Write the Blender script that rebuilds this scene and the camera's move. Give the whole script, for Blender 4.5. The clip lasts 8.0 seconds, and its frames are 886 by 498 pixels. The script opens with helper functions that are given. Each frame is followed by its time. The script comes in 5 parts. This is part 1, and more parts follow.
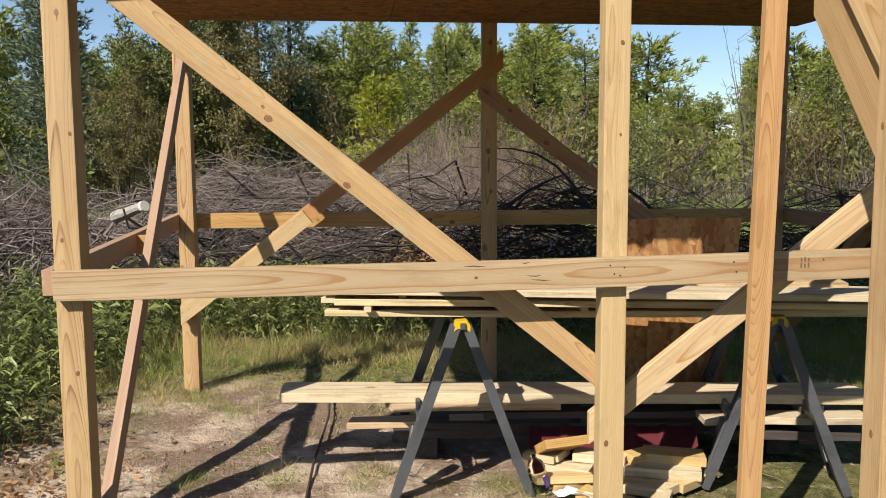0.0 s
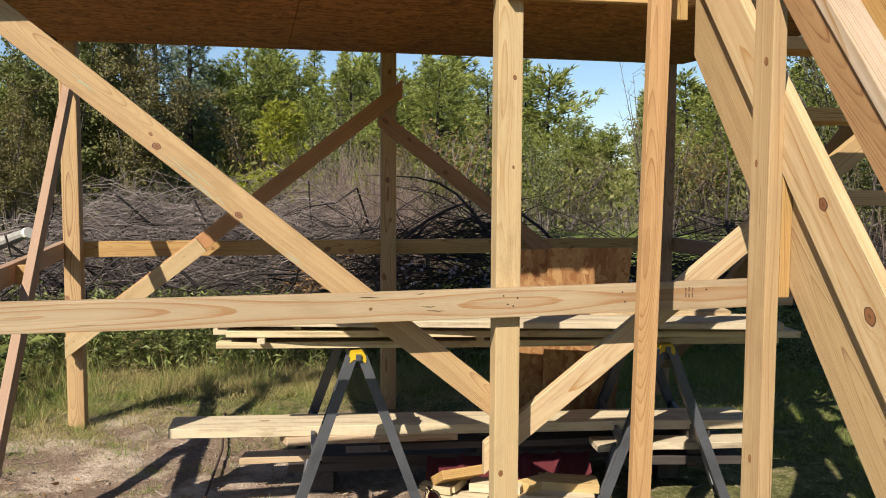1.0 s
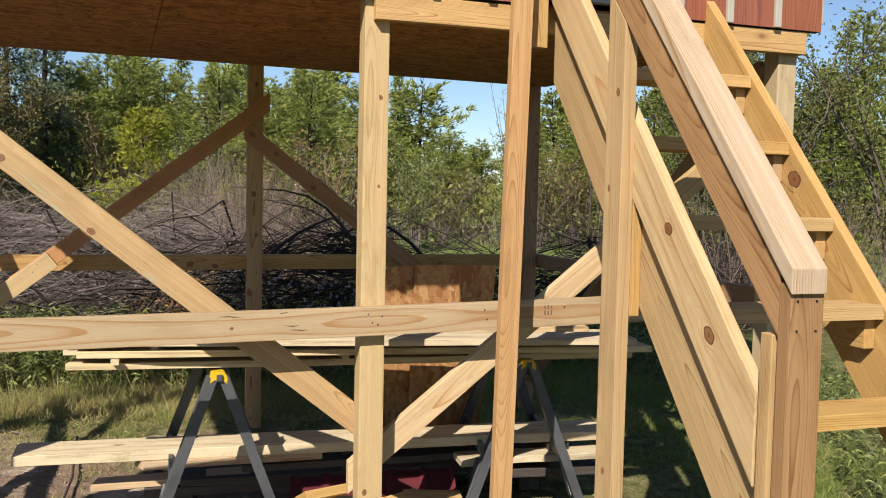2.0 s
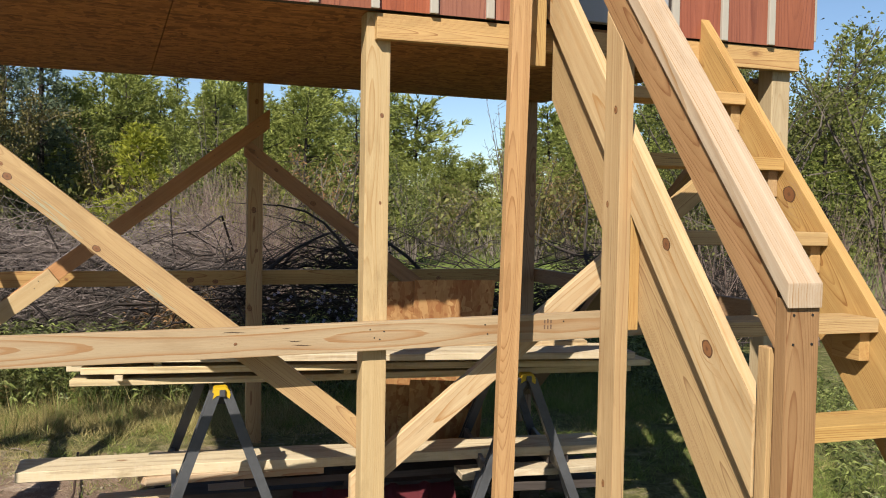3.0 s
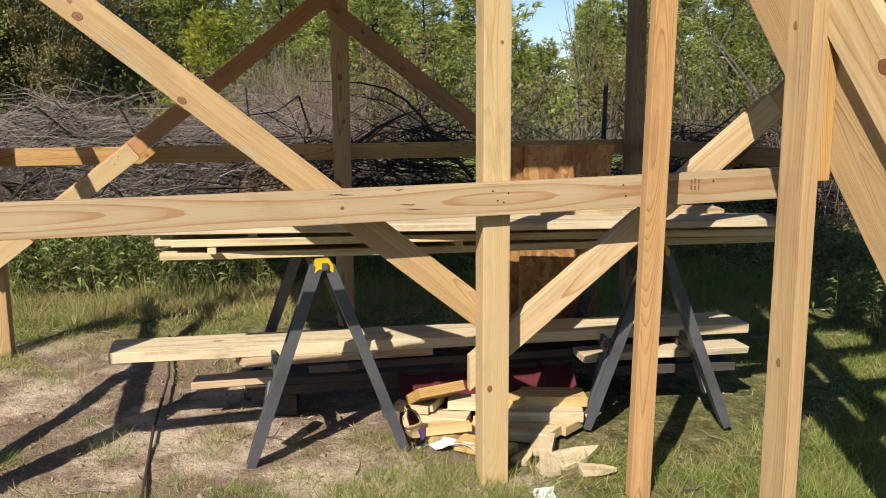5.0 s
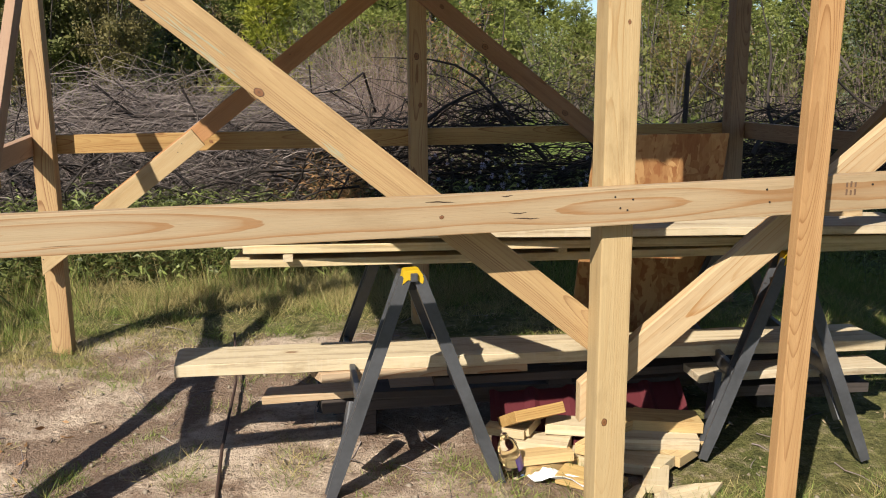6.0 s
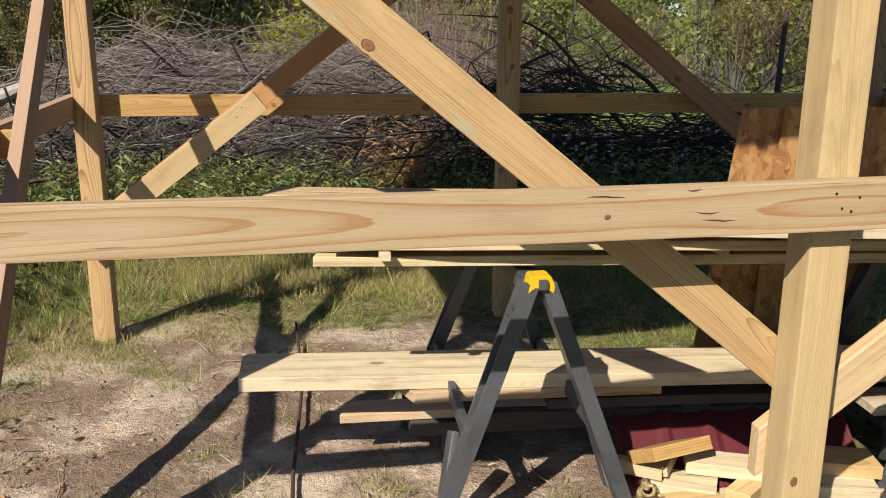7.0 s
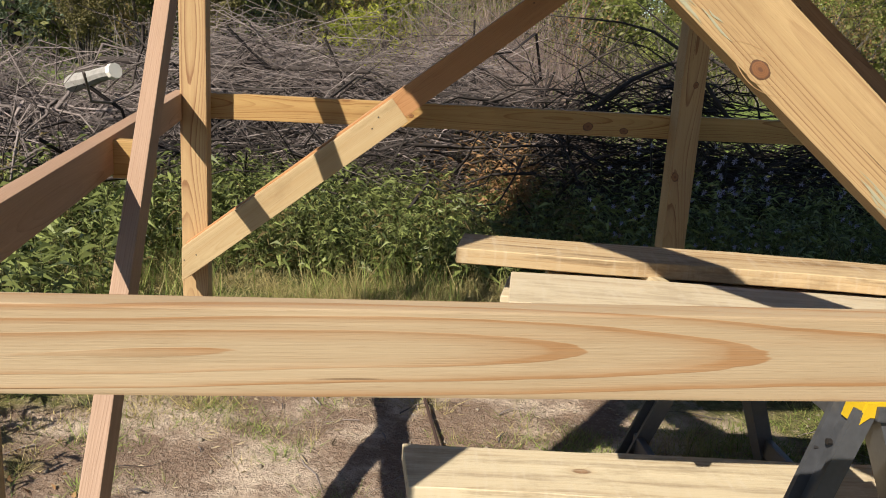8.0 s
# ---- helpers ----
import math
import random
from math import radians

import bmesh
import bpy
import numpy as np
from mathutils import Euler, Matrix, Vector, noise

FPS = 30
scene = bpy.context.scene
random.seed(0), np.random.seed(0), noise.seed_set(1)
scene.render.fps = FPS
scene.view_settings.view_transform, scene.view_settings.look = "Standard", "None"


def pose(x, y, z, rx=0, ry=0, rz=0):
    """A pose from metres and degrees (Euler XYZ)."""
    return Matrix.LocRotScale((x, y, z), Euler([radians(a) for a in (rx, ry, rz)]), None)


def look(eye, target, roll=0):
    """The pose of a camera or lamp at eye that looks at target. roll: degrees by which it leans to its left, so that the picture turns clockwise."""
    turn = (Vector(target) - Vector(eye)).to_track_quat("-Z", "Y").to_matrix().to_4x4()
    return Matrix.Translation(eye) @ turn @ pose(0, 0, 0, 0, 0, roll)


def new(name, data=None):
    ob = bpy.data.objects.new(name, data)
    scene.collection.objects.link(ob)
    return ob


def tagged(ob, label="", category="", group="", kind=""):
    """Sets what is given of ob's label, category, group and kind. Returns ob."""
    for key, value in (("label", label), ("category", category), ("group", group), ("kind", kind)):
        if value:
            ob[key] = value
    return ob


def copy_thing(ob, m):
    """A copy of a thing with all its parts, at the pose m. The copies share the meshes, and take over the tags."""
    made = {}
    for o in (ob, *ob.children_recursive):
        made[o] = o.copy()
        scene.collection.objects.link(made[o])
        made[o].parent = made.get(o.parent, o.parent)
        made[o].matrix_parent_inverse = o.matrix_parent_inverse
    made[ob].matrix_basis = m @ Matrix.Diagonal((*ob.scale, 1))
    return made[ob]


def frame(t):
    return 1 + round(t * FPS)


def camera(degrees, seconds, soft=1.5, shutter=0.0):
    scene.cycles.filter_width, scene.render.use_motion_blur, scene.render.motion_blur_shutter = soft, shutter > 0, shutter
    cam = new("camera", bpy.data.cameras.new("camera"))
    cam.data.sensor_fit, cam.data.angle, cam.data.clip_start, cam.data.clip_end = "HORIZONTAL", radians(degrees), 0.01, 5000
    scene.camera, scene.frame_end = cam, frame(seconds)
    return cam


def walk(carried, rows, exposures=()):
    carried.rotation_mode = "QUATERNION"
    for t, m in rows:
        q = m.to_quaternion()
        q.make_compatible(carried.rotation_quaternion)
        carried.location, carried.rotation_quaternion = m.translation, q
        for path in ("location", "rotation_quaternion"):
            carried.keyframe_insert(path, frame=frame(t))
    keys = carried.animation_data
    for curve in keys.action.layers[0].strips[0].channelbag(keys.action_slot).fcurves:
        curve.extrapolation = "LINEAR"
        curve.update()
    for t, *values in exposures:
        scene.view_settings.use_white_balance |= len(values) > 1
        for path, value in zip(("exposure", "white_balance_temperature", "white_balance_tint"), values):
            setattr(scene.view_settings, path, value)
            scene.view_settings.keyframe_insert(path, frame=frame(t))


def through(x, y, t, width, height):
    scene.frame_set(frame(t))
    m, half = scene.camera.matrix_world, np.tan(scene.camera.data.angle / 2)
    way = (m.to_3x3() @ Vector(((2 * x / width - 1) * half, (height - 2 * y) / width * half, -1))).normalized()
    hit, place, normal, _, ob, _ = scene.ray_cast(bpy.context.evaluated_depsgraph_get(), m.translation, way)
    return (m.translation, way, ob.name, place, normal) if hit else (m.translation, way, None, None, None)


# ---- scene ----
cam = camera(55.0, 8.0, soft=1.0)
PATH = [
    (0, (0.14, -0.054, 1.349), (0.241, 1.932, 1.137), -0.3),
    (0.5, (0.156, -0.05, 1.348), (0.311, 1.933, 1.145), -0.2),
    (1, (0.178, -0.049, 1.365), (0.5, 1.919, 1.214), 0.3),
    (1.5, (0.211, -0.061, 1.386), (0.735, 1.865, 1.266), 1.0),
    (1.7, (0.208, -0.061, 1.389), (0.782, 1.851, 1.265), 1.1),
    (2.8, (0.179, -0.09, 1.389), (0.816, 1.803, 1.299), 1.2),
    (3, (0.172, -0.096, 1.397), (0.794, 1.803, 1.311), 1.0),
    (3.5, (0.15, -0.075, 1.355), (0.745, 1.832, 1.26), 0.7),
    (4, (0.107, -0.018, 1.299), (0.689, 1.884, 1.097), 0.8),
    (4.5, (0.106, 0.105, 1.259), (0.634, 2.008, 0.941), 0.9),
    (4.7, (0.093, 0.206, 1.236), (0.604, 2.114, 0.92), 0.4),
    (5.8, (0.112, 0.624, 1.284), (0.458, 2.552, 0.879), -0.7),
    (6, (0.024, 0.724, 1.293), (0.371, 2.653, 0.895), -0.4),
    (6.5, (-0.087, 0.915, 1.283), (0.253, 2.838, 0.849), 0.4),
    (7, (-0.125, 1.299, 1.269), (0.138, 3.223, 0.789), 0.4),
    (7.5, (-0.25, 1.616, 1.263), (-0.08, 3.547, 0.772), 0.4),
    (8, (-0.508, 1.958, 1.274), (-0.32, 3.889, 0.788), 3.4),
]
walk(cam, [(t, look(eye, target, roll)) for t, eye, target, roll in PATH])

# ---- sky and sun ----
SUN_EL, SUN_AZ = 40.0, 217.6
world = bpy.data.worlds.new("sky")
scene.world = world
world.use_nodes = True
wn = world.node_tree
sky = wn.nodes.new("ShaderNodeTexSky")
sky.sky_type, sky.sun_disc = "NISHITA", False
sky.sun_elevation, sky.sun_rotation = radians(SUN_EL), radians(SUN_AZ)
sky.air_density, sky.dust_density, sky.ozone_density = 0.9, 0.3, 3.0
wn.links.new(sky.outputs[0], wn.nodes["Background"].inputs[0])
wn.nodes["Background"].inputs[1].default_value = 0.070
sun_data = bpy.data.lights.new("sun", "SUN")
sun_data.energy, sun_data.angle, sun_data.color = 5.0, radians(0.53), (1.0, 0.93, 0.82)
sun = new("sun", sun_data)
sun.matrix_world = look((-14.5, -18.8, 20.0), (0, 0, 0))
scene.view_settings.exposure = 0.88

# ---- materials ----
class Nodes:
    """Short hand for building a node material."""

    def __init__(self, name):
        self.mat = bpy.data.materials.new(name)
        self.mat.use_nodes = True
        self.tree = self.mat.node_tree
        self.bsdf = self.tree.nodes["Principled BSDF"]

    def add(self, kind, **props):
        node = self.tree.nodes.new("ShaderNode" + kind)
        for key, value in props.items():
            if key in node.inputs:
                node.inputs[key].default_value = value
            elif key == "operation":
                node.operation = value
            elif key == "data_type":
                node.data_type = value
            elif key == "blend_type":
                node.blend_type = value
            elif key == "noise_dimensions":
                node.noise_dimensions = value
        return node

    def link(self, a, b):
        self.tree.links.new(a, b)
        return b.node

    def put(self, name, value):
        if hasattr(value, "node"):
            self.link(value, self.bsdf.inputs[name])
        else:
            self.bsdf.inputs[name].default_value = value

    def noise(self, vec, scale, detail=4.0, rough=0.55, distort=0.0):
        n = self.add("TexNoise", Scale=scale, Detail=detail, Roughness=rough, Distortion=distort)
        if vec is not None:
            self.link(vec, n.inputs["Vector"])
        return n

    def scaled(self, vec, sx, sy, sz, offset=None):
        m = self.add("VectorMath", operation="MULTIPLY")
        self.link(vec, m.inputs[0])
        m.inputs[1].default_value = (sx, sy, sz)
        if offset is None:
            return m.outputs[0]
        a = self.add("VectorMath", operation="ADD")
        self.link(m.outputs[0], a.inputs[0])
        self.link(offset, a.inputs[1])
        return a.outputs[0]

    def ramp(self, fac, stops, mode="LINEAR"):
        r = self.add("ValToRGB")
        r.color_ramp.interpolation = mode
        el = r.color_ramp.elements
        while len(el) < len(stops):
            el.new(0.5)
        for e, (pos, col) in zip(el, stops):
            e.position = pos
            e.color = (*col, 1) if len(col) == 3 else col
        self.link(fac, r.inputs[0])
        return r.outputs[0]

    def mix(self, fac, a, b, blend="MIX"):
        m = self.add("Mix", data_type="RGBA", blend_type=blend)
        for sock, val in ((m.inputs[0], fac), (m.inputs[6], a), (m.inputs[7], b)):
            if hasattr(val, "node"):
                self.link(val, sock)
            else:
                sock.default_value = (*val, 1) if isinstance(val, tuple) else val
        return m.outputs[2]

    def math(self, op, a, b=0.0, c=None):
        m = self.add("Math", operation=op)
        vals = (a, b) if c is None else (a, b, c)
        for sock, val in zip(m.inputs, vals):
            if hasattr(val, "node"):
                self.link(val, sock)
            else:
                sock.default_value = val
        return m.outputs[0]

    def bump(self, height, strength=0.3, distance=0.01):
        b = self.add("Bump", Strength=strength, Distance=distance)
        self.link(height, b.inputs["Height"])
        self.link(b.outputs[0], self.bsdf.inputs["Normal"])


def wood(name, early, late, knot=(0.21, 0.09, 0.03), ring=30.0, contrast=0.75, dirt=0.25, rough=0.62, tint=0.22, streak=0.0, knotty=0.94):
    """Sawn softwood. The board's own x runs along the grain; few rings are bold and most are faint, bent round sparse knots."""
    n = Nodes(name)
    obj = n.add("TexCoord").outputs["Object"]
    rnd = n.add("ObjectInfo").outputs["Random"]
    shift = n.add("CombineXYZ")
    n.link(n.math("MULTIPLY", rnd, 37.0), shift.inputs[0])
    n.link(n.math("MULTIPLY_ADD", n.math("SINE", n.math("MULTIPLY", rnd, 91.0)), 0.02, 0.065), shift.inputs[1])
    n.link(n.math("MULTIPLY", n.math("SINE", n.math("MULTIPLY", rnd, 57.0)), 0.03), shift.inputs[2])
    at = n.scaled(obj, 1, 1, 1, shift.outputs[0])
    # slow wander of the pith along the board
    wander = n.noise(n.scaled(at, 0.5, 1.2, 1.2), 1.0, 2.0)
    wsub = n.add("VectorMath", operation="SUBTRACT")
    n.link(wander.outputs["Color"], wsub.inputs[0])
    wsub.inputs[1].default_value = (0.5, 0.5, 0.5)
    wmul = n.scaled(wsub.outputs[0], 0, 0.17, 0.09)
    # knots: sparse cells, most of them left out
    vor = n.add("TexVoronoi", Scale=1.0, Randomness=1.0)
    n.link(n.scaled(at, 5.2, 10.0, 10.0), vor.inputs["Vector"])
    vsep = n.add("SeparateColor")
    n.link(vor.outputs["Color"], vsep.inputs[0])
    has = n.math("GREATER_THAN", vsep.outputs[0], knotty)
    far = n.math("ADD", vor.outputs["Distance"], n.math("MULTIPLY", n.math("SUBTRACT", 1.0, has), 1.0))
    near = n.ramp(far, [(0.0, (1, 1, 1)), (0.13, (0.45, 0.45, 0.45)), (0.30, (0, 0, 0))], "EASE")
    kcore = n.ramp(far, [(0.06, (0.8, 0.8, 0.8)), (0.10, (0.9, 0.9, 0.9)), (0.14, (0, 0, 0))])
    khalo = n.ramp(far, [(0.10, (1, 1, 1)), (0.27, (0, 0, 0))], "EASE")
    pos = n.add("VectorMath", operation="ADD")
    n.link(at, pos.inputs[0])
    n.link(wmul, pos.inputs[1])
    flat = n.scaled(pos.outputs[0], 0.0, 1.0, 1.0)
    length = n.add("VectorMath", operation="LENGTH")
    n.link(flat, length.inputs[0])
    r = n.math("ADD", n.math("MULTIPLY", length.outputs["Value"], ring * 4.0), n.math("MULTIPLY", near, 1.6))
    jitter = n.noise(n.scaled(at, 4, 40, 40), 1.0, 4.0)
    r = n.math("MULTIPLY_ADD", jitter.outputs["Fac"], 0.45, r)
    saw = n.math("FRACT", r)
    white = n.add("TexWhiteNoise", noise_dimensions="1D")
    n.link(n.math("ADD", n.math("FLOOR", r), n.math("MULTIPLY", rnd, 50.0)), white.inputs["W"])
    bold = n.math("MULTIPLY_ADD", n.math("POWER", white.outputs["Value"], 1.7), 1.0, 0.28)
    band = n.ramp(saw, [(0.0, (0.0, 0.0, 0.0)), (0.45, (0.04, 0.04, 0.04)), (0.76, (0.34, 0.34, 0.34)), (0.92, (1, 1, 1)), (0.975, (0.9, 0.9, 0.9)), (1.0, (0, 0, 0))])
    fibre = n.noise(n.scaled(at, 6.0, 520.0, 520.0), 1.0, 4.0, 0.7)
    pores = n.noise(n.scaled(at, 22.0, 900.0, 900.0), 1.0, 2.0, 0.7)
    broad = n.noise(n.scaled(at, 1.0, 8.0, 8.0), 1.0, 4.0)
    blotch = n.noise(n.scaled(at, 4.0, 14.0, 14.0), 1.0, 4.0, 0.6)
    # the grain stands out in some stretches and is washed out in others
    showing = n.ramp(n.noise(n.scaled(at, 1.3, 16.0, 16.0), 1.0, 3.0).outputs["Fac"], [(0.34, (0.3, 0.3, 0.3)), (0.62, (1, 1, 1))])
    fac = n.math("MULTIPLY", n.math("MULTIPLY", band, bold), n.math("MULTIPLY", showing, n.math("MULTIPLY_ADD", broad.outputs["Fac"], 0.9, contrast - 0.15)))
    col = n.mix(fac, early, late)
    col = n.mix(n.math("MULTIPLY", n.math("SUBTRACT", broad.outputs["Fac"], 0.30), 0.55), col, tuple(a * 0.55 + b * 0.45 for a, b in zip(early, late)))
    col = n.mix(n.ramp(blotch.outputs["Fac"], [(0.5, (0, 0, 0)), (0.8, (0.30, 0.30, 0.30))]), col, tuple(min(0.85, c * 1.22) for c in early))
    col = n.mix(n.math("MULTIPLY", n.math("SUBTRACT", fibre.outputs["Fac"], 0.36), 0.75), col, tuple(c * 0.55 for c in early))
    col = n.mix(n.ramp(pores.outputs["Fac"], [(0.60, (0, 0, 0)), (0.80, (0.5, 0.5, 0.5))]), col, tuple(c * 0.5 for c in late))
    col = n.mix(n.math("MULTIPLY", khalo, 0.45), col, late)
    col = n.mix(kcore, col, n.mix(n.ramp(far, [(0.06, (0, 0, 0)), (0.13, (1, 1, 1))]), knot, tuple(c * 0.45 for c in knot)))
    # long pale and honey streaks with the grain
    streaks = n.noise(n.scaled(at, 0.7, 42.0, 42.0), 1.0, 5.0, 0.62)
    col = n.mix(n.ramp(streaks.outputs["Fac"], [(0.50, (0, 0, 0)), (0.70, (0.55, 0.55, 0.55))]), col, tuple(a * 0.45 + b * 0.55 for a, b in zip(early, late)))
    col = n.mix(n.ramp(streaks.outputs["Fac"], [(0.28, (0.5, 0.5, 0.5)), (0.46, (0, 0, 0))]), col, tuple(min(0.8, c * 1.25 + 0.02) for c in early))
    # drying checks: short dark hair lines along the grain
    check = n.noise(n.scaled(at, 2.2, 170.0, 170.0), 1.0, 2.0, 0.5)
    col = n.mix(n.ramp(check.outputs["Fac"], [(0.745, (0, 0, 0)), (0.765, (0.75, 0.75, 0.75))]), col, tuple(c * 0.28 for c in late))
    # tone of this board
    tone = n.add("HueSaturation")
    n.link(n.math("MULTIPLY_ADD", rnd, 0.006, 0.497), tone.inputs["Hue"])
    n.link(n.math("MULTIPLY_ADD", n.math("FRACT", n.math("MULTIPLY", rnd, 7.31)), tint, 1.0 - tint * 0.5), tone.inputs["Value"])
    n.link(n.math("MULTIPLY_ADD", n.math("FRACT", n.math("MULTIPLY", rnd, 3.77)), 0.22, 0.84), tone.inputs["Saturation"])
    n.link(col, tone.inputs["Color"])
    stain = n.noise(n.scaled(at, 2.0, 6.0, 6.0), 1.6, 6.0, 0.7)
    smask = n.ramp(stain.outputs["Fac"], [(0.52, (0, 0, 0)), (0.72, (1, 1, 1))])
    col = n.mix(n.math("MULTIPLY", smask, dirt), tone.outputs[0], tuple(c * 0.42 for c in late))
    if streak:
        # bark and saw streaks of rough boards
        bark = n.noise(n.scaled(at, 2.6, 26.0, 40.0), 1.0, 5.0, 0.68)
        col = n.mix(n.math("MULTIPLY", n.ramp(bark.outputs["Fac"], [(0.53, (0, 0, 0)), (0.66, (1, 1, 1))]), streak), col, (0.12, 0.07, 0.033))
        scuff = n.noise(n.scaled(at, 60.0, 8.0, 8.0), 1.0, 3.0, 0.6)
        col = n.mix(n.ramp(scuff.outputs["Fac"], [(0.52, (0, 0, 0)), (0.85, (0.5, 0.5, 0.5))]), col, (0.49, 0.42, 0.32))
    n.put("Base Color", col)
    n.put("Roughness", n.math("MULTIPLY_ADD", fibre.outputs["Fac"], 0.2, rough - 0.1))
    n.put("Specular IOR Level", 0.3)
    n.bump(n.math("ADD", n.math("MULTIPLY", band, 0.4), n.math("ADD", fibre.outputs["Fac"], n.math("MULTIPLY", pores.outputs["Fac"], 0.5))), 0.3, 0.0015)
    return n.mat


def plain(name, colour, rough=0.6, metal=0.0, vary=0.25, scale=14.0, bump=0.15, spec=0.4):
    """A painted, moulded or bare surface with blotches, fine grain and slight relief."""
    n = Nodes(name)
    obj = n.add("TexCoord").outputs["Object"]
    big = n.noise(obj, scale, 5.0, 0.6)
    fine = n.noise(obj, scale * 12, 3.0)
    m = n.math("ADD", n.math("MULTIPLY", big.outputs["Fac"], 0.7), n.math("MULTIPLY", fine.outputs["Fac"], 0.3))
    n.put("Base Color", n.mix(m, tuple(c * (1 - vary) for c in colour), tuple(min(1.0, c * (1 + vary)) for c in colour)))
    n.put("Roughness", n.math("MULTIPLY_ADD", big.outputs["Fac"], 0.25, rough - 0.12))
    n.put("Metallic", metal)
    n.put("Specular IOR Level", spec)
    n.bump(m, bump, 0.003)
    return n.mat


def strand_board(name, early, late, upright=False):
    """Oriented strand board: long chips lying at many angles."""
    n = Nodes(name)
    obj = n.add("TexCoord").outputs["Object"]
    if upright:
        turn = n.add("Mapping")
        turn.inputs["Rotation"].default_value = (radians(90), 0, radians(90))
        n.link(obj, turn.inputs["Vector"])
        obj = turn.outputs[0]
    warp = n.noise(obj, 5.0, 3.0)
    w = n.add("VectorMath", operation="MULTIPLY_ADD")
    n.link(warp.outputs["Color"], w.inputs[0])
    w.inputs[1].default_value = (0.10, 0.10, 0.0)
    n.link(obj, w.inputs[2])
    tones, edges = [], []
    for sx, sy, off in ((9, 42, 0.0), (14, 34, 3.3), (30, 11, 8.1)):
        v = n.add("TexVoronoi", Scale=1.0, Randomness=1.0)
        n.link(n.scaled(w.outputs[0], sx, sy, 1.0), v.inputs["Vector"])
        sep = n.add("SeparateColor")
        n.link(v.outputs["Color"], sep.inputs[0])
        tones.append(sep.outputs[0])
        edges.append(v.outputs["Distance"])
    pick = n.noise(obj, 22.0, 2.0)
    sel = n.ramp(pick.outputs["Fac"], [(0.46, (0, 0, 0)), (0.54, (1, 1, 1))])
    t = n.mix(sel, tones[0], tones[1])
    sel2 = n.ramp(n.noise(obj, 13.0, 2.0).outputs["Fac"], [(0.55, (0, 0, 0)), (0.6, (1, 1, 1))])
    t = n.mix(sel2, t, tones[2])
    grain = n.noise(n.scaled(obj, 20, 160, 20), 1.0, 2.0)
    f = n.math("ADD", n.math("MULTIPLY", t, 0.75), n.math("MULTIPLY", grain.outputs["Fac"], 0.25))
    col = n.ramp(f, [(0.1, late), (0.45, tuple((a + b) / 2 for a, b in zip(early, late))), (0.85, early)])
    n.put("Base Color", col)
    n.put("Roughness", 0.7)
    n.put("Specular IOR Level", 0.25)
    n.bump(f, 0.4, 0.002)
    return n.mat


def leaf_stuff(name, dark, light, rough=0.6, through=0.25, spread=0.6):
    """Foliage: tone varies from leaf to leaf, and light comes through."""
    n = Nodes(name)
    rnd = n.add("NewGeometry").outputs["Random Per Island"]
    big = n.noise(n.add("NewGeometry").outputs["Position"], 1.4, 3.0)
    f = n.math("ADD", n.math("MULTIPLY", rnd, spread), n.math("MULTIPLY", big.outputs["Fac"], 1.0 - spread))
    col = n.mix(f, dark, light)
    n.put("Base Color", col)
    n.put("Roughness", rough)
    n.put("Specular IOR Level", 0.25)
    tr = n.add("BsdfTranslucent")
    n.link(col, tr.inputs[0])
    mixer = n.add("MixShader")
    mixer.inputs[0].default_value = through
    n.link(n.bsdf.outputs[0], mixer.inputs[1])
    n.link(tr.outputs[0], mixer.inputs[2])
    n.link(mixer.outputs[0], n.tree.nodes["Material Output"].inputs[0])
    return n.mat


def twig_mat(name, dark, light):
    """Bark of sticks: each stick has its own tone, with streaks along it."""
    n = Nodes(name)
    rnd = n.add("NewGeometry").outputs["Random Per Island"]
    obj = n.add("TexCoord").outputs["Object"]
    fine = n.noise(obj, 30.0, 4.0)
    f = n.math("ADD", n.math("MULTIPLY", rnd, 0.8), n.math("MULTIPLY_ADD", fine.outputs["Fac"], 0.6, -0.2))
    n.put("Base Color", n.mix(f, dark, light))
    n.put("Roughness", 0.85)
    n.put("Specular IOR Level", 0.15)
    n.bump(fine.outputs["Fac"], 0.4, 0.004)
    return n.mat


